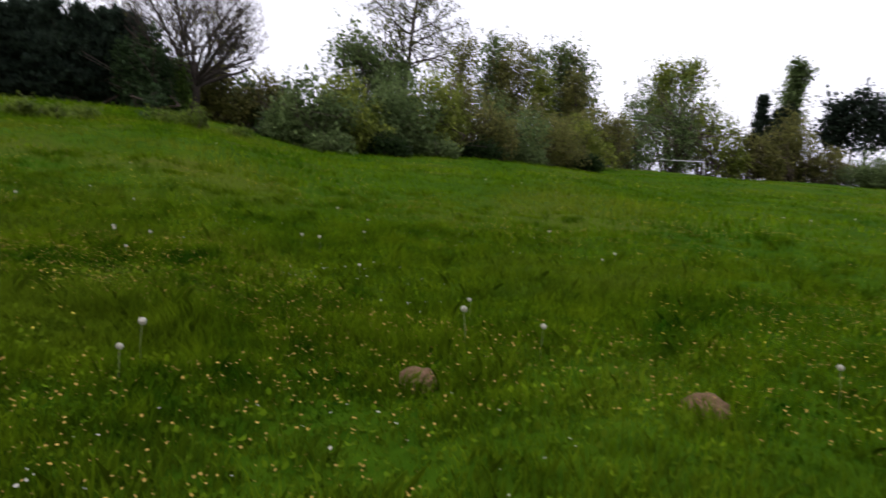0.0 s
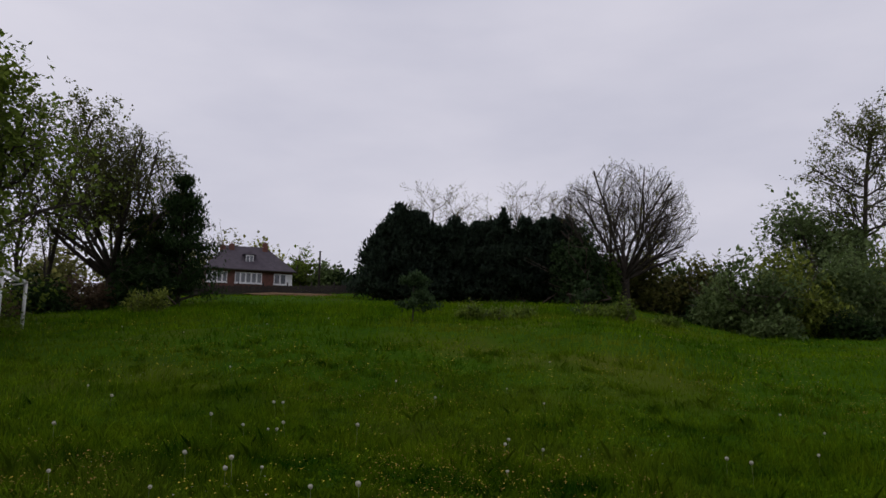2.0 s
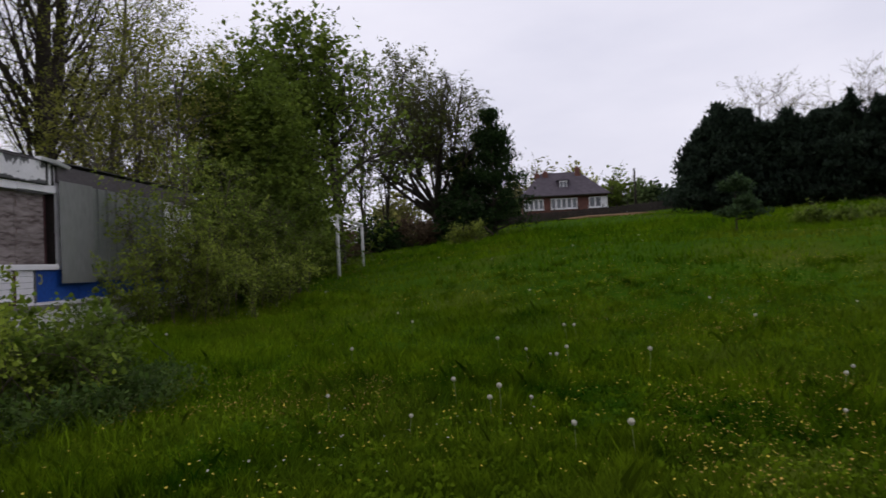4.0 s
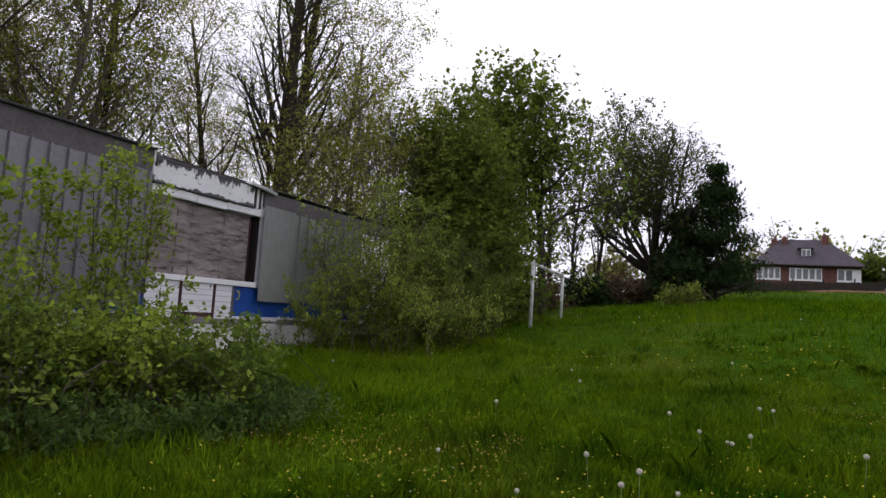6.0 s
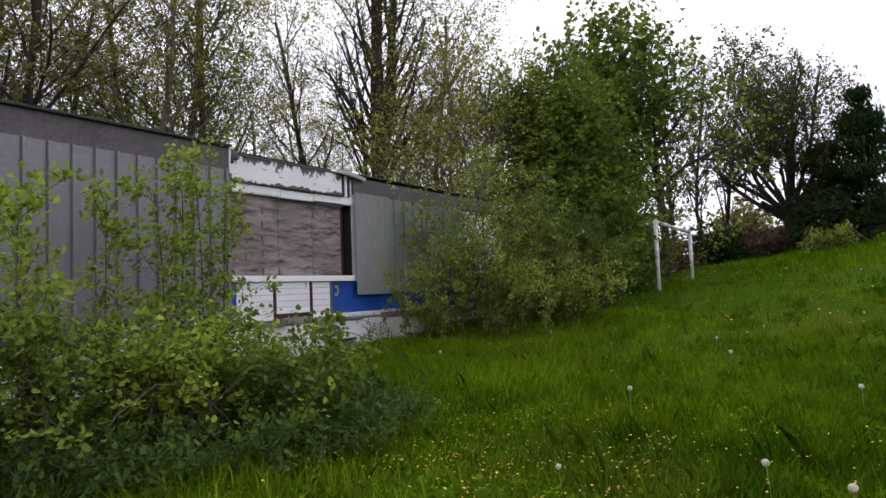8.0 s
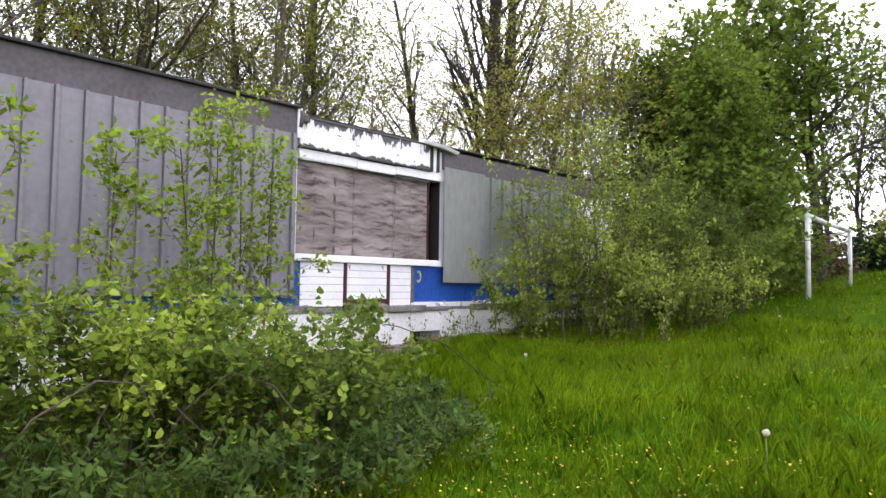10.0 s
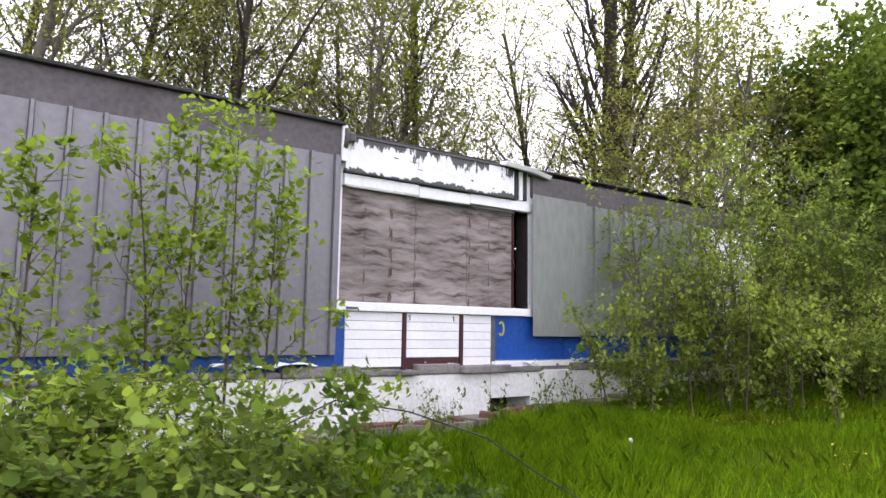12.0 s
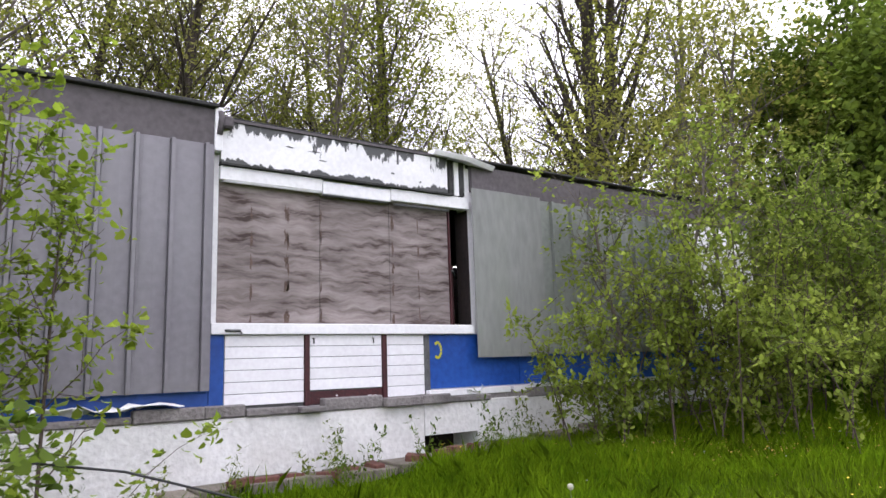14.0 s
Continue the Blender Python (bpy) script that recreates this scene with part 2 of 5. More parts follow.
def limb_mesh(name, segs, mat):
    """Tapered limbs from rows of start, end and the two radii."""
    segs = np.array(segs)
    vs, fs, off = [], [], 0
    for lo, hi, sides in ((0.06, 99, 8), (0.015, 0.06, 5), (0, 0.015, 3)):
        s = segs[(segs[:, 6] >= lo) & (segs[:, 6] < hi)]
        if not len(s):
            continue
        d, u, w = frames(s[:, 3:6] - s[:, :3])
        a = 2 * math.pi * np.arange(sides) / sides
        ring = np.cos(a)[None, :, None] * u[:, None] + np.sin(a)[None, :, None] * w[:, None]
        v = np.concatenate([s[:, None, :3] + ring * s[:, 6, None, None], s[:, None, 3:6] + ring * s[:, 7, None, None]], 1)
        k = np.arange(sides)
        quad = np.stack([k, (k + 1) % sides, sides + (k + 1) % sides, sides + k], -1)
        fs.append((quad[None] + (np.arange(len(s)) * 2 * sides)[:, None, None] + off).reshape(-1, 4))
        vs.append(v.reshape(-1, 3))
        off += len(s) * 2 * sides
    return fast_mesh(name, np.vstack(vs), np.vstack(fs), mat, True)


def leaf_mesh(name, rng, p, size, mat, droop=0.3, long=1.0):
    """Folded four-cornered leaves at the places p."""
    n = len(p)
    d = rng.normal(size=(n, 3))
    d[:, 2] -= droop
    d, u, w = frames(d)
    s = size * rng.uniform(0.55, 1.35, (n, 1))
    side = s * 0.38 / long
    if size <= 0.09:
        # oval leaf, a little folded and curled
        c = w * side * 0.3
        v = np.stack([p, p + d * s * 0.28 + u * side * 0.85 + c, p + d * s * 0.68 + u * side * 0.9 + c, p + d * s - c * 0.6, p + d * s * 0.68 - u * side * 0.9 + c, p + d * s * 0.28 - u * side * 0.85 + c], 1)
        return fast_mesh(name, v.reshape(-1, 3), np.arange(6 * n).reshape(n, 6), mat)
    v = np.stack([p, p + d * s * 0.5 + u * side + w * side * 0.35, p + d * s, p + d * s * 0.5 - u * side + w * side * 0.35], 1)
    f = np.arange(4 * n).reshape(n, 4)
    return fast_mesh(name, v.reshape(-1, 3), f, mat)


def sprigs(rng, c, each, size):
    """Small sprays of leaves: each place becomes a short twig's worth of them."""
    way = rng.normal(size=c.shape) * size * 1.5
    f = rng.uniform(-0.5, 0.5, (len(c), each, 1))
    return (c[:, None] + way[:, None] * f + rng.normal(size=(len(c), each, 3)) * size * 0.45).reshape(-1, 3)


def grow(rng, segs, tips, start, way, length, radius, level, spec):
    """One limb and, from it, its own limbs; the ends of the last ones are kept for the leaves."""
    steps = spec["steps"][min(level, len(spec["steps"]) - 1)]
    p, d = np.array(start, float), np.array(way, float)
    d /= np.linalg.norm(d)
    kids = spec["kids"][level] if level < len(spec["kids"]) else 0
    clear = spec["clear"] if level == 0 else 0.25
    end_r = radius * (0.3 if kids == 0 else 0.42)
    done = 0
    for k in range(steps):
        d = d + rng.normal(size=3) * spec["wobble"] * (0.5 if level == 0 else 1) + np.array([0, 0, spec["up"][min(level, len(spec["up"]) - 1)]])
        d /= np.linalg.norm(d)
        q = p + d * length / steps
        r0, r1 = radius + (end_r - radius) * k / steps, radius + (end_r - radius) * (k + 1) / steps
        segs.append((*p, *q, r0, r1))
        f1 = (k + 1) / steps
        want = int(round(kids * max(0, (f1 - clear) / (1 - clear)))) if kids else 0
        while done < want:
            done += 1
            f = rng.uniform(0, 1)
            at = p + (q - p) * f
            ang = radians(spec["angle"][min(level, len(spec["angle"]) - 1)] * rng.uniform(0.7, 1.3))
            turn = done * 2.4 + rng.uniform(-0.5, 0.5)
            _, u, w = frames(d[None])
            out = math.cos(turn) * u[0] + math.sin(turn) * w[0]
            frac = k / steps + f / steps
            ln = length * spec["ratio"][min(level, len(spec["ratio"]) - 1)] * rng.uniform(0.75, 1.2) * (1 - spec["taper"] * (frac if level == 0 else 0))
            grow(rng, segs, tips, at, math.cos(ang) * d + math.sin(ang) * out, ln, max(r0 * spec["thin"], 0.004), level + 1, spec)
        p = q
        if kids == 0 or level >= len(spec["kids"]) - 1:
            tips.append(p.copy())
    if level > 0:
        tips.append(p.copy())


SPEC = dict(steps=(7, 5, 4, 3), kids=(12, 6, 5), clear=0.25, wobble=0.14, up=(0.02, 0.06, 0.04, 0.0), angle=(50, 45, 42), ratio=(0.5, 0.5, 0.5), taper=0.5, thin=0.55)


def tree(name, x, y, height, label, seed, leaf=None, leaves=6000, size=0.25, bark=M_BARK, radius=None, category="tree", group="", spread=0.35, stems=1, sink=0.1, droop=0.3, long=1.0, z=None, extra=None, crown="crown", lean=0.0, dome=None, rmin=0.0, fork=None, each=6, clump=None, **changes):
    """A trunk with limbs and a crown of many small leaves; stems makes it a many-stemmed shrub."""
    rng = np.random.default_rng(seed)
    spec = {**SPEC, **changes}
    segs, tips = [], []
    radius = radius or height * 0.016
    if fork:
        # a short bole that parts into many rising limbs
        f, limbs, wide = fork
        top = np.array([0, 0, f * height])
        segs.append((0, 0, -sink, *(top * 0.5), radius * 1.25, radius))
        segs.append((*(top * 0.5), *top, radius, radius * 0.9))
        for k in range(limbs):
            a, q = k * 2.4 + rng.uniform(-0.4, 0.4), math.sqrt((k + 0.3) / limbs)
            lift = top * (1 - 0.45 * q * rng.uniform(0.3, 1))
            grow(rng, segs, tips, lift, (math.cos(a) * wide * q ** 1.3, math.sin(a) * wide * q ** 1.3, 1.0 - 0.3 * q), height * (1 - f) * rng.uniform(0.92, 1.08) * (1 - 0.25 * q * q), radius * rng.uniform(0.28, 0.45), 1, spec)
        stems = 0
    for k in range(stems):
        a = rng.uniform(0, 6.28)
        tilt = (lean + rng.uniform(0.15, 0.55)) if stems > 1 else lean
        off = rng.uniform(0, 0.12) * height if stems > 1 else 0
        grow(rng, segs, tips, (off * math.cos(a), off * math.sin(a), -sink), (math.cos(a) * tilt, math.sin(a) * tilt, 1), height * (rng.uniform(0.7, 1.0) if stems > 1 else 0.86), radius, 0, spec)
    if dome:
        rx, zc, rz = (height * q for q in dome)

        def inside(p):
            return (p[0] ** 2 + p[1] ** 2) / rx ** 2 + ((p[2] - zc) / rz) ** 2 < 1 + rng.uniform(-0.12, 0.05) or (p[2] < zc and math.hypot(p[0], p[1]) < 0.1 * height)
        segs = [s for s in segs if inside(s[3:6])]
        tips = [t for t in tips if inside(t)]
    if rmin:
        segs = [(*s[:6], max(s[6], rmin), max(s[7], rmin * 0.8)) for s in segs]
    top = max(s[5] for s in segs)
    k = height / max(top, 0.1)
    segs = [tuple(np.array(s) * np.array([1, 1, k, 1, 1, k, 1, 1])) for s in segs]
    ob = thing(name, x, y, gz(x, y) if z is None else z, label, category, group)
    part("trunk", limb_mesh("trunk", segs, bark), None, ob)
    if leaf:
        t = np.array(tips) * np.array([1, 1, k])
        m = leaves // each + 1
        c = t[rng.integers(0, len(t), m)] + rng.normal(size=(m, 3)) * spread * np.array([1, 1, 0.8])
        p = sprigs(rng, c, each, clump or size)
        if extra is not None:
            p = np.vstack([p, extra(rng)])
        p = p[p[:, 2] > 0.02]
        part(crown, leaf_mesh(crown, rng, p, size, leaf, droop, long), None, ob)
    return ob


def mound(rng, n, rx, ry, h, lumps=14, low=0.0):
    """Places on and in a lumpy mound, for the leaves of thickets."""
    a, rr = rng.uniform(0, 6.28, lumps), np.sqrt(rng.uniform(0, 1, lumps))
    cx, cy = rr * np.cos(a) * rx * 0.75, rr * np.sin(a) * ry * 0.75
    top = h * (1 - 0.5 * rr ** 2) * rng.uniform(0.7, 1.08, lumps)
    k = rng.integers(0, lumps, n)
    d = rng.normal(size=(n, 3))
    d /= np.linalg.norm(d, axis=1, keepdims=True)
    s = rng.uniform(0.55, 1.08, (n, 1)) * np.column_stack([rng.uniform(0.3, 0.45, n) * rx, rng.uniform(0.3, 0.45, n) * ry, top[k] * 0.5])
    p = np.column_stack([cx[k], cy[k], top[k] * 0.5]) + d * s
    p[:, 2] = np.abs(p[:, 2]) + low
    return p


def thicket(name, x, y, rx, ry, h, label, seed, leaf, leaves=5000, size=0.3, bark=M_TWIG, stems=14, category="bush", group="", long=1.0, z=None):
    """A dense bush: many stems inside a lumpy mound of leaves."""
    rng = np.random.default_rng(seed)
    p = sprigs(rng, mound(rng, leaves // 6, rx, ry, h), 6, size)
    p[:, 2] = np.maximum(p[:, 2], 0.03)
    leaves = len(p)
    segs = []
    for k in range(stems):
        a = rng.uniform(0, 6.28)
        b = np.array([rng.normal() * rx * 0.2, rng.normal() * ry * 0.2, -0.1])
        e = p[rng.integers(0, leaves)]
        m = (b + e) / 2 + rng.normal(size=3) * 0.12 * h
        r = 0.012 * h + 0.01
        segs += [(*b, *m, r, r * 0.7), (*m, *e, r * 0.7, r * 0.25)]
        for _ in range(4):
            g = m + (e - m) * rng.uniform(0, 1)
            segs.append((*g, *(g + rng.normal(size=3) * 0.16 * h + np.array([0, 0, 0.1 * h])), r * 0.35, r * 0.15))
    ob = thing(name, x, y, gz(x, y) if z is None else z, label, category, group)
    part("branchwork", limb_mesh("branchwork", segs, bark), None, ob)
    part("foliage", leaf_mesh("foliage", rng, p, size, leaf, 0.2, long), None, ob)
    return ob


def arching(name, x, y, rx, ry, h, label, seed, leaf, arcs=60, leaves=30, size=0.09, bark=M_TWIG, category="bush", group="", droop=0.62, thick=0.006, long=1.0, twigs=3, loose=0.05, base=0.3, low=0.22):
    """A loose bush of arching stems that carry their leaves along them."""
    rng = np.random.default_rng(seed)
    segs, p = [], []
    for k in range(arcs):
        a = rng.uniform(0, 6.28)
        b = np.array([rng.normal() * rx * base, rng.normal() * ry * base, -0.05])
        reach, hk = rng.uniform(0.25, 1.05), h * rng.uniform(0.45, 1.05)
        e = np.array([math.cos(a) * rx * reach, math.sin(a) * ry * reach, 0])
        bend = droop * rng.uniform(0.7, 1.25)
        side = rng.normal() * 0.15

        def at(s):
            w = np.array([-e[1], e[0], 0]) * side * math.sin(3 * s)
            return b + e * s ** 1.2 + w + np.array([0, 0, hk * math.sin(math.pi * bend * s) / math.sin(math.pi * min(bend, 0.5))])

        last = at(0)
        for q in range(1, 9):
            cur = at(q / 8)
            segs.append((*last, *cur, thick * (1.1 - q / 9), thick * (1.0 - q / 9)))
            last = cur
        for q in range(twigs):
            s0 = rng.uniform(low + 0.08, 0.95)
            g = at(s0)
            tw = g + rng.normal(size=3) * 0.13 * h + np.array([0, 0, 0.05 * h])
            segs.append((*g, *tw, thick * 0.4, thick * 0.2))
            f = rng.uniform(0.2, 1.1, (leaves // (twigs + 1), 1))
            p.append(g + (tw - g) * f + rng.normal(size=(len(f), 3)) * loose * 0.6)
        ss = rng.uniform(low, 1.0, leaves // 2)
        p.append(np.array([at(s) for s in ss]) + rng.normal(size=(len(ss), 3)) * loose)
    p = np.vstack(p)
    p = p[p[:, 2] > 0.03]
    ob = thing(name, x, y, gz(x, y), label, category, group)
    part("branchwork", limb_mesh("branchwork", segs, bark), None, ob)
    part("foliage", leaf_mesh("foliage", rng, p, size, leaf, 0.1, long), None, ob)
    return ob


def conifer(name, x, y, h, r, label, seed, leaf, n=5000, size=0.5, category="tree", group="", foot=0.0, z=None, blunt=0.6, spires=0):
    """A straight trunk in a cone of hanging sprays, tier on tier, with a ragged outline."""
    rng = np.random.default_rng(seed)
    segs = [(0, 0, -0.1, 0, 0, h * 0.97, 0.022 * h, 0.01)]
    tiers = int(h * 9)
    f = rng.uniform(foot, 1, tiers) ** 0.85
    a = rng.uniform(0, 6.28, tiers)
    ln = r * (1 - f) ** blunt * rng.uniform(0.65, 1.2, tiers) + 0.12
    for k in range(tiers):
        b = np.array([0, 0, f[k] * h])
        e = b + np.array([math.cos(a[k]) * ln[k], math.sin(a[k]) * ln[k], ln[k] * rng.uniform(0.0, 0.45)])
        segs.append((*b, *e, 0.012 * h * (1 - f[k]) + 0.008, 0.006))
    k = rng.integers(0, tiers, n)
    g = rng.uniform(0.25, 1.05, n)
    p = np.column_stack([np.cos(a[k]) * ln[k] * g, np.sin(a[k]) * ln[k] * g, f[k] * h + ln[k] * 0.2 * g]) + rng.normal(size=(n, 3)) * 0.07 * r * np.array([1.6, 1.6, 1])
    tip = np.column_stack([rng.normal(size=n // 40) * 0.04 * r, rng.normal(size=n // 40) * 0.04 * r, h * rng.uniform(0.86, 1.02, n // 40)])
    p = np.vstack([p, tip])
    for q in range(spires):
        b, o = rng.uniform(0, 6.28), rng.uniform(0.1, 0.8)
        tall = rng.uniform(0.6, 1.3)
        m = n // 60
        g = rng.uniform(0, 1, m)
        p = np.vstack([p, np.column_stack([np.cos(b) * o * r + rng.normal(size=m) * 0.26 * (1 - g), np.sin(b) * o * r + rng.normal(size=m) * 0.26 * (1 - g), h * (1 - o ** (1 / blunt)) + tall * (g - 0.25)])])
    p[:, 2] = np.maximum(p[:, 2], 0.05)
    ob = thing(name, x, y, gz(x, y) if z is None else z, label, category, group)
    part("trunk", limb_mesh("trunk", segs, M_BARK), None, ob)
    part("crown", leaf_mesh("crown", rng, p, size, leaf, -1.1, 1.9), None, ob)
    return ob


def spot(az, d):
    """The place d metres off in a compass direction from the start of the walk."""
    az -= float(np.interp(az, [0, 30, 55, 91, 92.2], [2.8, 2.6, 1.7, 1.3, 2.9]))
    return -0.8 - d * math.sin(radians(az)), 0.7 + d * math.cos(radians(az))

# ---- materials of the building, house and goals ----
M_PLINTH = material("white_painted_concrete", (0.58, 0.57, 0.55), (0.76, 0.75, 0.73), 1.6, 0.85, fine=12, bump=0.7, stain=(0.44, 0.41, 0.37), spec=0.2)
M_LEDGE = material("grey_concrete_ledge", (0.15, 0.135, 0.13), (0.27, 0.25, 0.24), 3, 0.9, fine=10, bump=0.8, stain=(0.09, 0.085, 0.08), spec=0.2)
M_WHITE = material("weathered_white_paint", (0.70, 0.69, 0.69), (0.82, 0.81, 0.81), 2.5, 0.6, fine=10, bump=0.15, spec=0.3)
M_BOARD = material("white_plastic_boards", (0.72, 0.70, 0.72), (0.82, 0.81, 0.82), 2.0, 0.45, fine=14, obj=0.05, spec=0.35)
M_MAROON = material("maroon_paint", (0.032, 0.009, 0.011), (0.070, 0.016, 0.018), 6, 0.6, bump=0.2)
M_BLUE = material("cobalt_blue_panel", (0.008, 0.045, 0.23), (0.018, 0.085, 0.36), 1.8, 0.45, fine=8, bump=0.1, stain=(0.012, 0.05, 0.20))
M_STEEL = material("grey_coated_sheet_metal", (0.178, 0.167, 0.182), (0.235, 0.222, 0.240), 0.9, 0.5, 0.25, fine=16, bump=0.08, stain=(0.20, 0.195, 0.20), spec=0.4)
M_STEEL_GREEN = material("greenish_weathered_sheet", (0.17, 0.185, 0.165), (0.235, 0.245, 0.225), 1.2, 0.65, 0.1, fine=14, bump=0.15, stain=(0.13, 0.15, 0.12))
M_STEEL_FLAT = material("pale_flat_sheet", (0.18, 0.185, 0.172), (0.245, 0.248, 0.235), 0.8, 0.6, 0.1, fine=12, bump=0.1, stain=(0.17, 0.19, 0.15), stretch=(1.6, 1, 0.5))
M_FASCIA = material("dark_fascia_felt", (0.075, 0.066, 0.068), (0.125, 0.11, 0.115), 1.4, 0.85, fine=12, bump=0.3)
M_ROOF = material("black_roof_edge", (0.02, 0.02, 0.02), (0.05, 0.048, 0.046), 5, 0.85, bump=0.5)
# near-black base colour standing in for the shade inside the openings
M_DARK = material("painted_interior_shade", (0.012, 0.009, 0.008), (0.03, 0.02, 0.018), 3, 0.9)
M_RAW = material("bare_grey_render", (0.06, 0.062, 0.062), (0.12, 0.12, 0.118), 8, 0.9, bump=0.4)
M_GOALPAINT = material("flaking_white_paint", (0.50, 0.50, 0.47), (0.68, 0.68, 0.65), 5, 0.7, stain=(0.22, 0.21, 0.17))
M_BRICK = material("red_house_brick", (0.10, 0.042, 0.034), (0.17, 0.075, 0.056), 3, 0.9, bump=0.3)
M_SLATE = material("dark_slate_roof", (0.050, 0.040, 0.050), (0.085, 0.072, 0.085), 2.0, 0.8, fine=8, bump=0.4, spec=0.2)
M_GLASS = material("dim_window_glass", (0.10, 0.105, 0.12), (0.20, 0.205, 0.22), 1.5, 0.15, spec=0.6)
M_FENCE = material("dark_creosoted_boards", (0.022, 0.017, 0.014), (0.048, 0.038, 0.03), 4, 0.9, obj=0.2)
M_PAPER = material("torn_white_sheet", (0.62, 0.62, 0.63), (0.8, 0.8, 0.8), 8, 0.7)
M_YEL = material("yellow_paint_mark", (0.45, 0.42, 0.03), (0.55, 0.5, 0.05), 12, 0.6)
M_CABLE = material("black_rubber_hose", (0.012, 0.012, 0.012), (0.025, 0.025, 0.025), 10, 0.6)

M_SPLIT = material("dark_split_veneer", (0.07, 0.045, 0.035), (0.15, 0.105, 0.085), 12, 0.9)

# plywood: long wavy grain, dark drips at the butt of the veneers
M_PLY = bpy.data.materials.new("weathered_plywood")
M_PLY.use_nodes = True
n_, l_ = M_PLY.node_tree.nodes, M_PLY.node_tree.links
p_ = n_["Principled BSDF"]
p_.inputs["Roughness"].default_value, p_.inputs["Specular IOR Level"].default_value = 0.85, 0.2
tc_ = n_.new("ShaderNodeTexCoord")
warp_ = n_.new("ShaderNodeTexNoise")
warp_.inputs["Scale"].default_value, warp_.inputs["Detail"].default_value = 5.5, 2
l_.new(tc_.outputs["Object"], warp_.inputs["Vector"])
mv_ = n_.new("ShaderNodeVectorMath")
mv_.operation = "MULTIPLY_ADD"
mv_.inputs[1].default_value = (0.0, 0.0, 0.11)
l_.new(warp_.outputs["Color"], mv_.inputs[0])
l_.new(tc_.outputs["Object"], mv_.inputs[2])
mp_ = n_.new("ShaderNodeMapping")
mp_.inputs["Scale"].default_value = (1.3, 1.0, 8.0)
sx_ = n_.new("ShaderNodeSeparateXYZ")
l_.new(tc_.outputs["Object"], sx_.inputs[0])
wv_ = n_.new("ShaderNodeMath")
wv_.operation = "PINGPONG"
wv_.inputs[1].default_value = 0.17
l_.new(sx_.outputs[0], wv_.inputs[0])
sc_ = n_.new("ShaderNodeMath")
sc_.operation = "MULTIPLY"
sc_.inputs[1].default_value = 0.05
l_.new(wv_.outputs[0], sc_.inputs[0])
cb_ = n_.new("ShaderNodeCombineXYZ")
l_.new(sc_.outputs[0], cb_.inputs[2])
ad_ = n_.new("ShaderNodeVectorMath")
ad_.operation = "ADD"
l_.new(mv_.outputs[0], ad_.inputs[0])
l_.new(cb_.outputs[0], ad_.inputs[1])
l_.new(ad_.outputs[0], mp_.inputs["Vector"])
gr_ = n_.new("ShaderNodeTexNoise")
gr_.inputs["Scale"].default_value, gr_.inputs["Detail"].default_value, gr_.inputs["Roughness"].default_value = 2.2, 4, 0.55
l_.new(mp_.outputs[0], gr_.inputs["Vector"])
cr_ = n_.new("ShaderNodeValToRGB")
for pos_, col_ in ((0.33, (0.075, 0.052, 0.044, 1)), (0.41, (0.165, 0.130, 0.120, 1)), (0.55, (0.245, 0.200, 0.186, 1)), (0.68, (0.30, 0.252, 0.238, 1))):
    e_ = cr_.color_ramp.elements.new(pos_)
    e_.color = col_
cr_.color_ramp.elements.remove(cr_.color_ramp.elements[0])
cr_.color_ramp.elements.remove(cr_.color_ramp.elements[-1])
l_.new(gr_.outputs["Fac"], cr_.inputs[0])
big_ = n_.new("ShaderNodeTexNoise")
big_.inputs["Scale"].default_value = 1.4
l_.new(tc_.outputs["Object"], big_.inputs["Vector"])
mx_ = n_.new("ShaderNodeMix")
mx_.data_type, mx_.blend_type = "RGBA", "MULTIPLY"
mx_.inputs["Factor"].default_value = 0.6
l_.new(cr_.outputs[0], mx_.inputs["A"])
l_.new(big_.outputs["Fac"], mx_.inputs["B"])
hs_ = n_.new("ShaderNodeHueSaturation")
hs_.inputs["Saturation"].default_value, hs_.inputs["Value"].default_value = 0.84, 1.35
l_.new(mx_.outputs["Result"], hs_.inputs["Color"])
l_.new(hs_.outputs[0], p_.inputs["Base Color"])
bp_ = n_.new("ShaderNodeBump")
bp_.inputs["Strength"].default_value, bp_.inputs["Distance"].default_value = 0.35, 0.01
l_.new(gr_.outputs["Fac"], bp_.inputs["Height"])
l_.new(bp_.outputs[0], p_.inputs["Normal"])

# fascia paint, flaked off down to bare grey board in drips from the top and along the foot
M_PEEL = M_WHITE.copy()
M_PEEL.name = "peeling_white_paint"
n_, l_ = M_PEEL.node_tree.nodes, M_PEEL.node_tree.links
p_ = n_["Principled BSDF"]
paint_ = p_.inputs["Base Color"].links[0].from_socket
tc_, sx_ = n_.new("ShaderNodeTexCoord"), n_.new("ShaderNodeSeparateXYZ")
l_.new(tc_.outputs["Object"], sx_.inputs[0])


def peel_noise(stretch, scale, detail, rough):
    m_, t_ = n_.new("ShaderNodeMapping"), n_.new("ShaderNodeTexNoise")
    m_.inputs["Scale"].default_value = stretch
    t_.inputs["Scale"].default_value, t_.inputs["Detail"].default_value, t_.inputs["Roughness"].default_value = scale, detail, rough
    l_.new(tc_.outputs["Object"], m_.inputs["Vector"])
    l_.new(m_.outputs[0], t_.inputs["Vector"])
    return t_.outputs["Fac"]


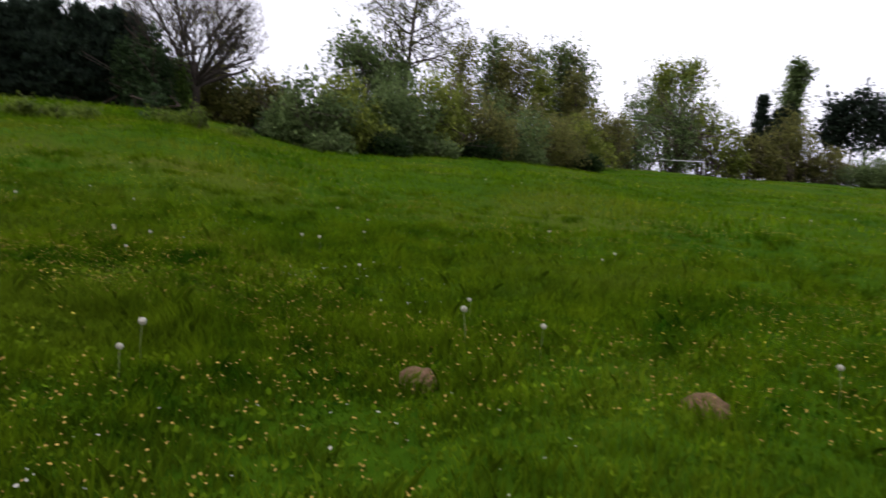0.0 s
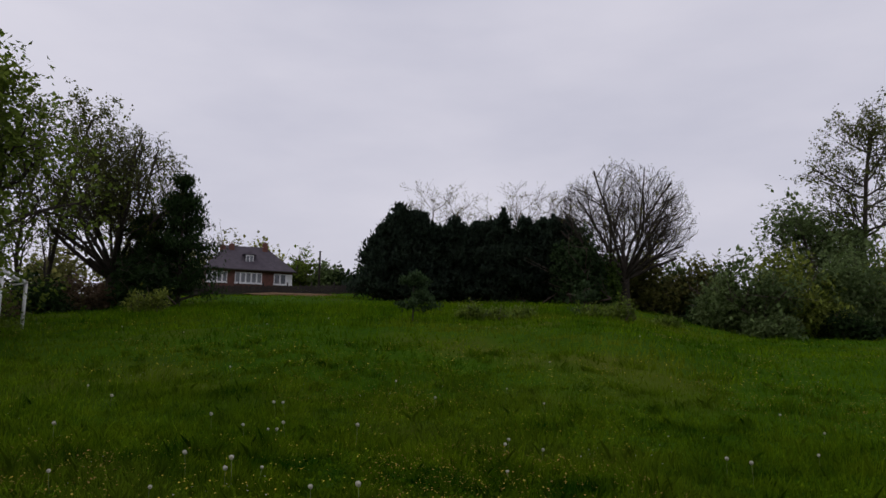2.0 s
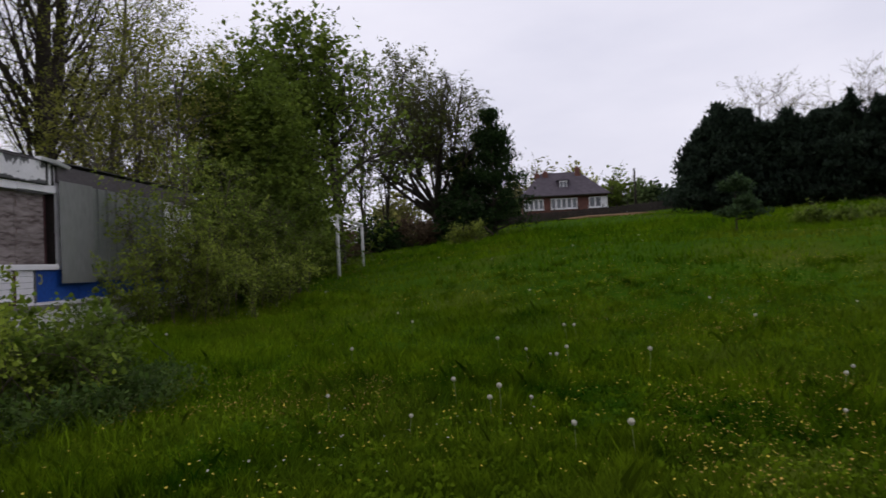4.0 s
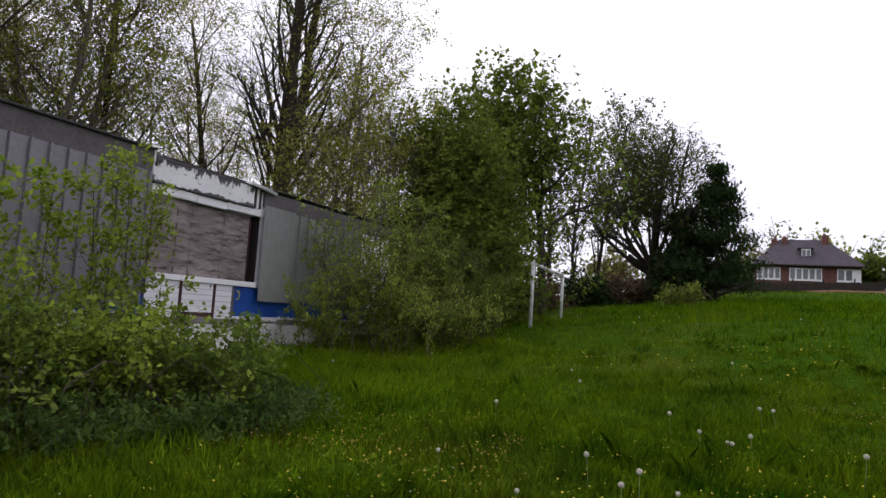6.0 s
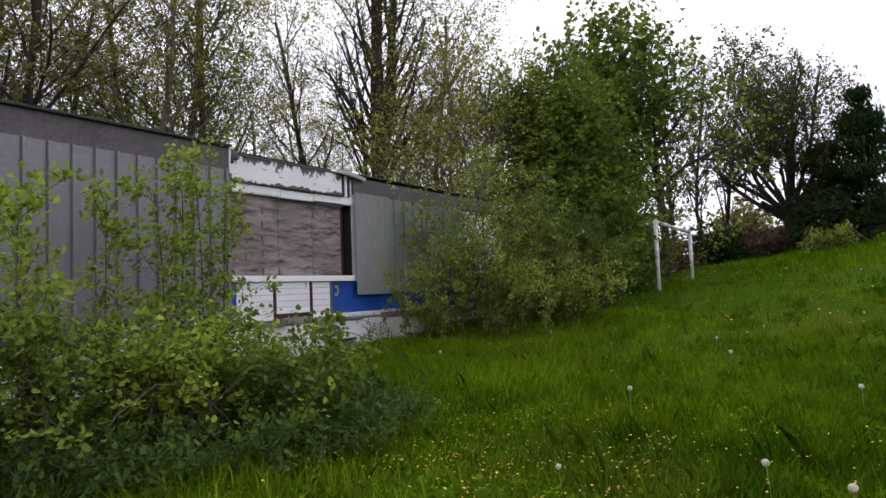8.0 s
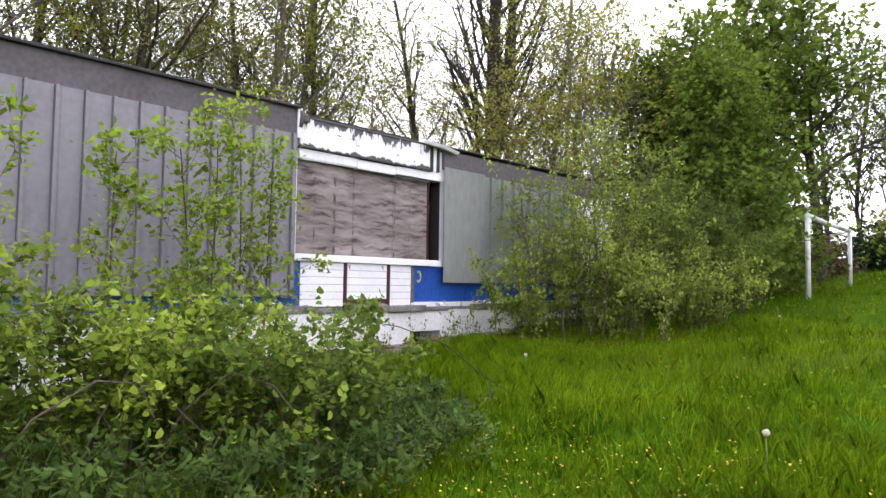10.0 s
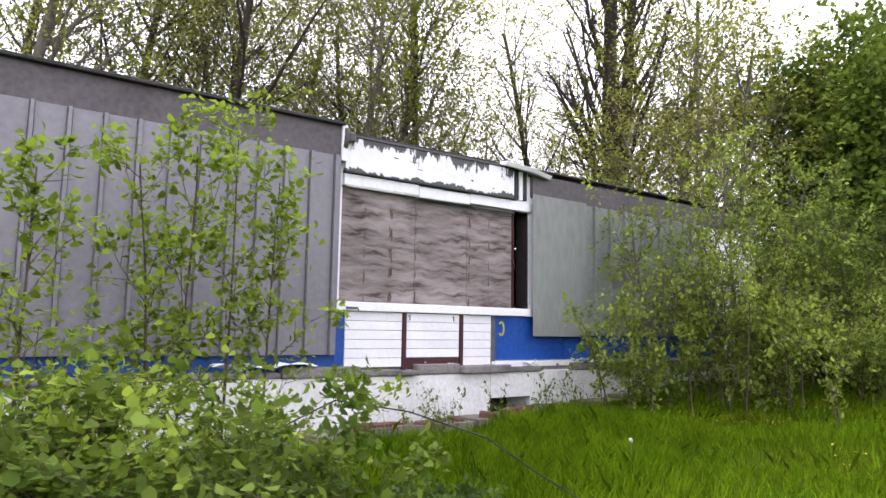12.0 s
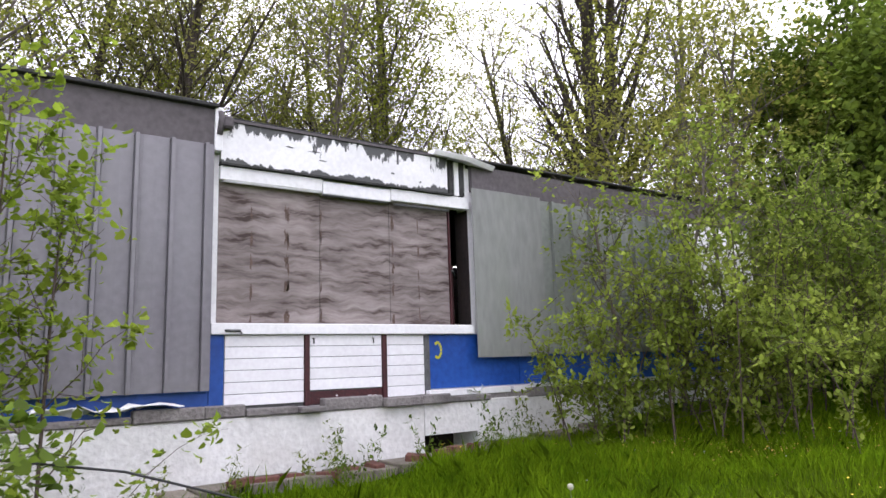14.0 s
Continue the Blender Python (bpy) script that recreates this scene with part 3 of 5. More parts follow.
def peel_math(op, a, b):
    m_ = n_.new("ShaderNodeMath")
    m_.operation = op
    for k_, v_ in enumerate((a, b)):
        if isinstance(v_, (int, float)):
            m_.inputs[k_].default_value = v_
        else:
            l_.new(v_, m_.inputs[k_])
    return m_.outputs[0]


def peel_range(v, a, b, c, d):
    m_ = n_.new("ShaderNodeMapRange")
    for key_, v_ in (("From Min", a), ("From Max", b), ("To Min", c), ("To Max", d)):
        m_.inputs[key_].default_value = v_
    l_.new(v, m_.inputs["Value"])
    return m_.outputs[0]


blotch_ = peel_noise((1.0, 1.0, 0.6), 3.4, 2, 0.5)
streak_ = peel_noise((1.0, 1.0, 0.28), 26, 4, 0.65)
edge_ = peel_math("MAXIMUM", peel_range(sx_.outputs[2], 4.22, 4.43, 0.0, 0.26), peel_range(sx_.outputs[2], 4.135, 4.065, 0.0, 0.30))
sum_ = peel_math("ADD", peel_math("ADD", peel_math("MULTIPLY", blotch_, 0.85), peel_math("MULTIPLY", streak_, 0.5)), edge_)
bare_ = peel_range(sum_, 0.888, 0.908, 0.0, 1.0)
mx_ = n_.new("ShaderNodeMix")
mx_.data_type = "RGBA"
mx_.inputs["B"].default_value = (0.085, 0.086, 0.085, 1)
l_.new(bare_, mx_.inputs["Factor"])
l_.new(paint_, mx_.inputs["A"])
l_.new(mx_.outputs["Result"], p_.inputs["Base Color"])
bp_ = n_.new("ShaderNodeBump")
bp_.inputs["Strength"].default_value, bp_.inputs["Distance"].default_value, bp_.invert = 0.6, 0.004, True
l_.new(bare_, bp_.inputs["Height"])
l_.new(bp_.outputs[0], p_.inputs["Normal"])

# ---- the derelict pavilion: one long low timber building on a plinth ----
FY = -6.55          # face of the walls
BX0, BX1, BY = -19.6, -3.5, -13.2
pav = thing("pavilion", -11.5, -9.8, 1.0, "derelict single-storey pavilion with metal cladding, boarded window and peeling white fascia", "building")
T_PAV = pav.matrix_basis.inverted()


def pav_part(name, bm, mat, parent=None, label=""):
    """A piece of the pavilion, given in the world's own metres."""
    ob = part(name, bm, mat, parent or pav, label)
    if parent is None:
        ob.matrix_basis = T_PAV
    return ob


plinth = pav_part("plinth", box(BX0, -13.92, FY - 0.4, FY + 0.10, 0.4, 1.80, 0.012), M_PLINTH, label="white painted concrete plinth with a dark vent hole")
for x0, x1, y0, y1, z0, z1, edge in ((-13.92, -13.24, -0.4, 0.10, 1.47, 1.80, 0), (-13.92, -13.24, -0.4, 0.10, 0.4, 1.20, 0), (-13.24, BX1, -0.4, 0.10, 0.4, 1.78, 0.012), (-13.92, -13.24, -0.42, -0.40, 1.1, 1.6, 0)):
    pav_part("plinth_wall", box(x0, x1, FY + y0, FY + y1, z0, z1, edge), M_PLINTH, plinth)
# plate closing the vent hole, coloured near-black to paint the shade in it
pav_part("vent_recess", box(-13.92, -13.24, FY - 0.39, FY - 0.37, 1.19, 1.48), M_DARK, plinth, "near-black plate painting the shade behind the vent hole")
rng = np.random.default_rng(5)
# a broken concrete ledge along the top of the plinth
x = BX1
while x > BX0 + 0.3:
    w = rng.uniform(0.25, 0.7)
    d = 0.13 + rng.uniform(-0.06, 0.07)
    pav_part("ledge_stone", box(x - w, x - 0.004, FY - 0.03, FY + d, 1.782, 1.83 + rng.uniform(0, 0.075), 0.012), M_LEDGE, label="crumbling grey concrete ledge stone")
    x -= w
# walls behind the cladding, with the window opening left free
bm = box(-11.14, BX1, FY - 0.2, FY, 1.80, 4.46)
box(BX0, -13.96, FY - 0.2, FY, 1.80, 4.40, bm=bm)
box(-13.96, -11.14, FY - 0.2, FY, 1.80, 2.50, bm=bm)
box(-13.96, -11.14, FY - 0.2, FY, 4.02, 4.44, bm=bm)
pav_part("front_wall", bm, M_WHITE)
pav_part("end_wall", box(BX0, BX0 + 0.2, BY, FY - 0.2, 0.4, 4.40), M_WHITE)
pav_part("end_wall", box(BX1 - 0.2, BX1, BY, FY - 0.2, 0.4, 4.46), M_WHITE)
pav_part("back_wall", box(BX0, BX1, BY - 0.2, BY, 0.4, 4.40), M_WHITE)
pav_part("floor_slab", box(BX0 + 0.2, BX1 - 0.2, BY, FY - 0.4, 1.5, 1.7), M_LEDGE)
pav_part("roof_deck", box(BX0 - 0.1, BX1 + 0.1, BY - 0.2, FY - 0.02, 4.465, 4.53), M_ROOF, label="flat felted roof")
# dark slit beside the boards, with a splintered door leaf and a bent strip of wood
# added near-black sheet that paints the shade of the room behind the slit
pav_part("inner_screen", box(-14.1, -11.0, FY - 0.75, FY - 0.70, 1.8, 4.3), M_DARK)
pav_part("door_stile", box(-13.93, -13.86, FY - 0.34, FY - 0.28, 2.6, 3.3), M_MAROON)
pav_part("broken_slat", tube([(-13.95, FY - 0.25, 3.15), (-13.83, FY - 0.15, 3.22), (-13.72, FY - 0.1, 3.19)], 0.015, 5), M_RAW)

# boarded window: one large sheet, with its joints
ply_edges = [-11.139, -12.148, -12.943, -13.7]
for a, b in zip(ply_edges, ply_edges[1:]):
    pav_part("plywood_sheet", box(b + 0.002, a - 0.002, FY - 0.06, FY - 0.035 + rng.uniform(0, 0.004), 2.60, 3.90, 0.003), M_PLY, label="weathered grey-brown plywood board over the window")
for k, (cx, w) in enumerate([(-11.46, 0.012), (-11.80, 0.022), (-11.82, 0.014), (-12.16, 0.010), (-12.98, 0.016), (-13.3, 0.009)]):
    for q in range(5):
        b = bmesh.new()
        z, ring = 2.66 + 0.25 * q + rng.uniform(-0.06, 0.06), []
        for j in range(16):
            a_ = 2 * math.pi * j / 16
            e_ = rng.uniform(0.3, 1.3)
            ring.append(b.verts.new((cx + math.cos(a_) * w * e_ + rng.uniform(-0.004, 0.004), FY - 0.0295, z + math.sin(a_) * 0.085 * e_)))
        b.faces.new(ring)
        bmesh.ops.triangulate(b, faces=b.faces[:])
        bmesh.ops.recalc_face_normals(b, faces=b.faces[:])
        pav_part("split_veneer", b, M_SPLIT)
sill = pav_part("window_sill", box(-13.95, -11.081, FY - 0.06, FY + 0.07, 2.498, 2.597, 0.006), M_WHITE, label="long white window sill")
pav_part("sill_bracket", tube([(-11.197, FY + 0.075, 2.53), (-11.333, FY + 0.09, 2.53), (-11.343, FY + 0.09, 2.50)], 0.012, 6), M_RAW)
pav_part("window_jamb", box(-13.715, -13.7, FY - 0.08, FY - 0.01, 2.60, 3.86), M_MAROON)
# far jamb of the slit, its shade put in as near-black colour
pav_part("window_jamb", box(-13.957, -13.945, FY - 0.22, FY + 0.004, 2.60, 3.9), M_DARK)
# head of the window: white rails, stepped, the right end sagging a little
for x0, x1, z0, z1 in ((-12.148, -11.139, 3.90, 4.03), (-12.924, -12.152, 3.88, 4.01), (-13.96, -12.928, 3.90, 4.03)):
    pav_part("window_head", box(x0, x1, FY - 0.05, FY + 0.05, z0, z1, 0.006), M_WHITE)
for x0, x1, z in ((-12.138, -11.178, 3.895), (-12.905, -12.158, 3.875), (-13.681, -12.973, 3.865)):
    pav_part("blind_rail", tube([(x0, FY + 0.03, z), (x1, FY + 0.03, z)], 0.014, 6), M_WHITE if x0 > -12.536 else M_RAW)
pav_part("drip_edge", box(-13.7, -11.139, FY + 0.0, FY + 0.085, 4.035, 4.052), M_ROOF, label="black drip edge under the fascia")

# peeling fascia board, its paint gone in ragged patches
bm = box(-13.661, -11.139, FY - 0.02, FY + 0.06, 4.055, 4.45, 0.004)
fascia = pav_part("fascia_board", bm, M_PEEL, label="white fascia board with peeling paint")


def ragged(cx, cz, w, h, seed, mat, name, y, lead=22):
    """A flat patch of bare wall with a torn outline."""
    r = np.random.default_rng(seed)
    b = bmesh.new()
    ring = []
    for k in range(lead):
        a = 2 * math.pi * k / lead
        q = r.uniform(0.35, 1.2)
        ring.append(b.verts.new((cx + math.cos(a) * w * q, y, cz + math.sin(a) * h * q)))
    f = b.faces.new(ring)
    e = bmesh.ops.extrude_face_region(b, geom=[f])
    for v in e["geom"]:
        if isinstance(v, bmesh.types.BMVert):
            v.co.y -= 0.004
    bmesh.ops.recalc_face_normals(b, faces=b.faces[:])
    return pav_part(name, b, mat, fascia)


for k, (cx, cz, w, h) in enumerate(((-12.148, 4.21, 0.05, 0.010), (-12.06, 4.29, 0.07, 0.008), (-12.95, 4.19, 0.025, 0.014), (-11.8, 4.30, 0.05, 0.008), (-13.3, 4.14, 0.02, 0.012))):
    ragged(cx, cz, w, h, 140 + k, M_RAW, "bare_patch", FY + 0.0625)
pav_part("roof_trim", box(-13.661, -11.081, FY - 0.03, FY + 0.075, 4.452, 4.478), M_FASCIA)
pav_part("downpipe_stub", tube([(-11.11, FY + 0.09, 4.30), (-11.13, FY + 0.10, 4.45), (-11.12, FY + 0.09, 4.52)], 0.03, 8), M_FASCIA)
pav_part("gutter_stop", box(-11.236, -11.139, FY + 0.05, FY + 0.13, 4.37, 4.49, 0.02), M_FASCIA, label="dark gutter end block")
pav_part("cover_strip", box(-11.139, -11.071, FY + 0.0, FY + 0.10, 4.15, 4.56, 0.004), M_WHITE)
# torn gutter end at the corner and streaked boards under it
b = bmesh.new()
flap = [b.verts.new(q) for q in ((-13.45, FY + 0.16, 4.515), (-13.45, FY + 0.02, 4.53), (-13.80, FY + 0.01, 4.525), (-14.22, FY + 0.06, 4.455), (-14.30, FY + 0.13, 4.435), (-13.86, FY + 0.22, 4.47), (-13.62, FY + 0.20, 4.49))]
e = bmesh.ops.extrude_face_region(b, geom=[b.faces.new(flap)])
for v in e["geom"]:
    if isinstance(v, bmesh.types.BMVert):
        v.co += Vector((0.01, -0.03, -0.05))
bmesh.ops.triangulate(b, faces=b.faces[:])
bmesh.ops.recalc_face_normals(b, faces=b.faces[:])
pav_part("broken_gutter", b, M_WHITE, label="torn white gutter end")
for k in range(3):
    pav_part("streaked_board", box(-13.76 - 0.07 * k, -13.7 - 0.07 * k, FY - 0.01, FY + 0.035 + 0.006 * k, 4.05, 4.44), M_WHITE if k == 1 else M_ROOF)

# white boarding under the sill, between maroon posts
cols = [(-11.217, -11.959), (-12.017, -12.793), (-12.851, -13.302)]
for c_i, (a, b) in enumerate(cols):
    z = 1.875
    rows = 6
    for k in range(rows):
        if c_i == 1 and k < 1:
            continue
        pav_part("board", box(b, a, FY + 0.004, FY + 0.022 + rng.uniform(0, 0.003), z + k * 0.1035, z + (k + 1) * 0.1035 - 0.005, 0.002), M_BOARD)
pav_part("board_backing", box(-13.302, -11.217, FY - 0.01, FY + 0.003, 1.84, 2.498), M_RAW)
for x in (-11.988, -12.822):
    pav_part("post", box(x - 0.024, x + 0.024, FY, FY + 0.045, 1.84, 2.497, 0.003), M_MAROON, label="thin maroon post between the boards")
pav_part("kick_board", box(-12.793, -12.017, FY + 0.004, FY + 0.02, 1.85, 1.965), M_MAROON, label="maroon bottom board with flaking paint")
for k in range(9):
    ragged(rng.uniform(-12.769, -12.051), rng.uniform(1.87, 1.95), rng.uniform(0.01, 0.03), rng.uniform(0.006, 0.015), 300 + k, M_PAPER, "paint_flake", FY + 0.024, 9)
for x in (-12.051, -12.691):
    pav_part("bolt", tube([(x, FY + 0.02, 2.46), (x, FY + 0.05, 2.46), (x, FY + 0.05, 2.41)], 0.008, 5), M_RAW)
# blue panels at both sides
for x0, x1 in ((-11.207, -8.0), (-8.0, -5.7), (-5.69, BX1 + 0.01)):
    pav_part("blue_panel", box(x0, x1, FY + 0.002, FY + 0.02, 1.84, 2.32 if x0 < -11 else 2.2), M_BLUE, label="cobalt blue lower wall panel")
pav_part("blue_panel", box(-11.207, -11.081, FY + 0.021, FY + 0.03, 1.84, 2.497), M_BLUE)
for x0, x1 in ((-14.6, -13.37), (-15.9, -14.61), (-17.2, -15.91), (-18.5, -17.21)):
    pav_part("blue_panel", box(x0, x1, FY + 0.002, FY + 0.02, 1.93, 2.496), M_BLUE, label="cobalt blue lower wall panel")
pav_part("panel_edge", box(-13.37, -13.302, FY, FY + 0.03, 1.87, 2.49), M_RAW)
bm = bmesh.new()
for k in range(11):
    a = radians(60 + 24 * k)
    box(-13.477 + 0.045 * math.cos(a) - 0.012, -13.477 + 0.045 * math.cos(a) + 0.012, FY + 0.021, FY + 0.024, 2.33 + 0.08 * math.sin(a) - 0.014, 2.33 + 0.08 * math.sin(a) + 0.014, bm=bm)
pav_part("painted_mark", bm, M_YEL, label="small yellow curved paint mark")
for x0, x1 in ((-14.4, -13.312), (-15.6, -14.45)):
    pav_part("loose_batten", box(x0, x1, FY + 0.02, FY + 0.1, 1.85, 1.90 + rng.uniform(0, 0.02), 0.004), M_WHITE)


# ribbed sheet cladding
def cladding(name, xs0, xs1, z0, z1, y, mat, label, pitch=0.29):
    host = None
    x = xs1
    first = True
    while x > xs0 + 0.02:
        w = min(1.16, x - xs0)
        b = bmesh.new()
        prof = []
        u = 0.0
        while u < w - 1e-6:
            for du, dy in ((0.0, 0.0), (pitch * 0.40, 0.004), (pitch * 0.755, 0.0), (pitch * 0.76, -0.016), (pitch * 0.785, -0.016), (pitch * 0.79, 0.042), (pitch * 0.895, 0.042), (pitch * 0.90, -0.016), (pitch * 0.925, -0.016), (pitch * 0.93, 0.0)):
                if u + du < w:
                    prof.append((u + du, dy))
            u += pitch
        prof.append((w, 0.0))
        sag = rng.uniform(-0.008, 0.008)
        lo = [b.verts.new((x - a, y + d, z0 + sag)) for a, d in prof]
        hi = [b.verts.new((x - a, y + d, z1 + sag)) for a, d in prof]
        lo2 = [b.verts.new((x - a, y + d - 0.006, z0 + sag)) for a, d in prof]
        hi2 = [b.verts.new((x - a, y + d - 0.006, z1 + sag)) for a, d in prof]
        for k in range(len(prof) - 1):
            b.faces.new((lo[k], lo[k + 1], hi[k + 1], hi[k]))
            b.faces.new((lo2[k + 1], lo2[k], hi2[k], hi2[k + 1]))
            b.faces.new((lo[k], lo2[k], lo2[k + 1], lo[k + 1]))
            b.faces.new((hi[k + 1], hi2[k + 1], hi2[k], hi[k]))
        b.faces.new((lo[0], hi[0], hi2[0], lo2[0]))
        b.faces.new((lo[-1], lo2[-1], hi2[-1], hi[-1]))
        bmesh.ops.recalc_face_normals(b, faces=b.faces[:])
        pav_part(name, b, mat, label=label if first else "")
        first = False
        x -= w + 0.001


cladding("metal_sheet", BX1 - 7.57, BX1, 2.02, 4.20, FY + 0.09, M_STEEL, "ribbed grey sheet-metal cladding")
cladding("metal_sheet", -17.9, -14.93, 2.26, 4.12, FY + 0.07, M_STEEL_GREEN, "greenish weathered sheet-metal cladding", 0.33)
# a plain flat sheet, buckled a little, hung over its near end
for x0, x1, y in ((-14.56, -13.94, 0.125), (-14.99, -14.565, 0.117)):
    b = bmesh.new()
    grid = bmesh.ops.create_grid(b, x_segments=6, y_segments=14, size=0.5)["verts"]
    for v in grid:
        u, w = v.co.x + 0.5, v.co.y + 0.5
        v.co = Vector((x0 + (x1 - x0) * u, FY + y + 0.012 * noise.noise(Vector((u * 1.5 + x0, w * 2.5, 0))), 2.24 + 1.9 * w))
    e = bmesh.ops.extrude_face_region(b, geom=b.faces[:])
    for v in e["geom"]:
        if isinstance(v, bmesh.types.BMVert):
            v.co.y -= 0.004
    bmesh.ops.recalc_face_normals(b, faces=b.faces[:])
    pav_part("flat_sheet", b, M_STEEL_FLAT, label="plain greenish-grey flat metal sheet")
bm = box(-11.081, BX1, FY - 0.02, FY + 0.075, 4.16, 4.545, 0.004)
pav_part("fascia_board", bm, M_FASCIA, label="dark grey-brown fascia above the cladding")
pav_part("fascia_board", box(BX0, -14.0, FY - 0.02, FY + 0.06, 4.12, 4.43, 0.004), M_FASCIA)
pav_part("roof_edge", box(-11.1, BX1 + 0.12, FY - 0.1, FY + 0.13, 4.548, 4.585, 0.006), M_ROOF, label="black felt roof edge")
pav_part("roof_edge", box(BX0 - 0.1, -13.661, FY - 0.1, FY + 0.10, 4.479, 4.505, 0.006), M_ROOF)
pav_part("light_panel", box(-19.4, -18.0, FY + 0.003, FY + 0.03, 3.35, 4.11), M_WHITE)

# litter on the ledge
def torn_sheet(x, z, w, seed):
    r = np.random.default_rng(seed)
    b = bmesh.new()
    ring = [b.verts.new((math.cos(2 * math.pi * k / 10) * w * r.uniform(0.6, 1.1), math.sin(2 * math.pi * k / 10) * w * 0.34 * r.uniform(0.6, 1.1), r.uniform(0, 0.09))) for k in range(10)]
    f = b.faces.new(ring)
    e = bmesh.ops.extrude_face_region(b, geom=[f])
    for v in e["geom"]:
        if isinstance(v, bmesh.types.BMVert):
            v.co.z += 0.008
    bmesh.ops.triangulate(b, faces=b.faces[:])
    ob = part("torn_sheet", b, M_PAPER)
    ob.matrix_basis = pose(x, FY + 0.11, z, 10, 0, r.uniform(-15, 15))
    return tagged(ob, "torn white plastic sheet lying on the concrete ledge", "debris", "litter on the ledge")


for x, w, s in ((-10.62, 0.30, 1), (-10.25, 0.26, 2), (-9.9, 0.2, 3), (-14.9, 0.2, 4), (-13.9, 0.13, 5)):
    torn_sheet(x, 1.865, w, s)

# ---- goals ----
def goal(x0, y0, x1, y1, h, label, thick=0.06):
    z0, z1 = gz(x0, y0), gz(x1, y1)
    top = max(z0, z1) + h
    g = thing("football_goal", x0, y0, z0, label, "goal", "goals")
    inv = g.matrix_basis.inverted()
    for n, pts in (("post", [(x0, y0, z0 - 0.1), (x0, y0, top)]), ("post", [(x1, y1, z1 - 0.1), (x1, y1, top)]), ("crossbar", [(x0, y0, top), ((x0 + x1) / 2, (y0 + y1) / 2, top - 0.03), (x1, y1, top)])):
        part(n, tube(pts, thick, 10), M_GOALPAINT, g).matrix_basis = inv
    dx, dy = -(y1 - y0), x1 - x0
    ln = math.hypot(dx, dy)
    for x, y in ((x0, y0), (x1, y1)):
        part("stay", tube([(x, y, top - 0.02), (x + dx / ln * 0.5, y + dy / ln * 0.5, top - 0.12)], thick * 0.5, 7), M_GOALPAINT, g).matrix_basis = inv
    return g


goal(-23.48, -3.58, -28.8, -3.9, 1.66, "old white goal frame with flaking paint beside a maple")
goal(*spot(20.1, 98), *spot(15.8, 98), 2.0, "distant white goal frame on the far side of the meadow", 0.065)


# ---- the house on the rise ----
HX, HZ = -81.0, 7.75
house = thing("house", HX, 8.7, HZ, "brick bungalow with hipped slate roof, dormer and white-framed windows", "house")


def house_part(name, bm, mat, parent=None, label=""):
    return part(name, bm, mat, parent or house, label)


house_part("wall", box(-9, 0, -4.75, 4.7, -2.2, 1.75), M_BRICK)
bm = bmesh.new()
e = [bm.verts.new(c) for c in ((0.6, -5.1, 1.7), (0.6, 5.0, 1.7), (-9.6, 5.0, 1.7), (-9.6, -5.1, 1.7))]
r0, r1 = bm.verts.new((-4.5, -2.4, 4.85)), bm.verts.new((-4.5, 2.1, 4.85))
for f in ((e[0], e[1], r1, r0), (e[1], e[2], r1), (e[2], e[3], r0, r1), (e[3], e[0], r0), (e[3], e[2], e[1], e[0])):
    bm.faces.new(f)
bmesh.ops.recalc_face_normals(bm, faces=bm.faces[:])
roof = house_part("roof", bm, M_SLATE, label="dark slate hipped roof")
house_part("gutter", box(0.52, 0.66, -5.15, 5.05, 1.56, 1.69, 0.02), M_FENCE)
for y, h in ((-2.9, 4.75), (-1.9, 4.95), (1.9, 5.25)):
    ch = house_part("chimney", box(-4.2, -3.5, y - 0.3, y + 0.3, 3.2, h, 0.02), M_BRICK, roof)
    house_part("chimney_pot", tube([(-3.85, y, h), (-3.85, y, h + 0.2)], 0.1, 8), M_BRICK, roof)
dorm = house_part("dormer", box(-3.2, -1.15, -0.6, 0.5, 2.3, 3.55), M_SLATE, roof, "small slate-hung dormer with a white window")
house_part("dormer_frame", box(-1.16, -1.1, -0.48, 0.38, 2.42, 3.5), M_WHITE, roof)
bm = bmesh.new()
v = [bm.verts.new(c) for c in ((-0.95, -0.8, 3.56), (-0.95, 0.7, 3.56), (-3.9, 0.7, 3.56), (-3.9, -0.8, 3.56), (-1.4, -0.05, 4.0), (-3.9, -0.05, 4.0))]
for f in ((v[0], v[1], v[4]), (v[1], v[2], v[5], v[4]), (v[3], v[0], v[4], v[5]), (v[2], v[3], v[5]), (v[3], v[2], v[1], v[0])):
    bm.faces.new(f)
bmesh.ops.recalc_face_normals(bm, faces=bm.faces[:])
house_part("dormer_roof", bm, M_SLATE, roof)
for s in (-1, 1):
    house_part("dormer_pane", box(-1.099, -1.08, 0.2 * s - 0.21, 0.2 * s + 0.11, 2.55, 3.38), M_GLASS, roof)
for y0, y1, cnt in ((-4.65, -2.45, 4), (-1.64, 1.3, 5), (2.62, 4.66, 3)):
    win = house_part("window", box(0.0, 0.08, y0, y1, 0.2, 1.4), M_WHITE, label="white-framed window with net curtains")
    w = (y1 - y0) / cnt
    for k in range(cnt):
        if cnt == 3 and k == 2:
            continue
        house_part("pane", box(0.081, 0.1, y0 + k * w + 0.09, y0 + (k + 1) * w - 0.09, 0.3, 1.29), M_GLASS, win)
    house_part("sill", box(0.0, 0.16, y0 - 0.05, y1 + 0.05, 0.1, 0.195), M_WHITE, win)

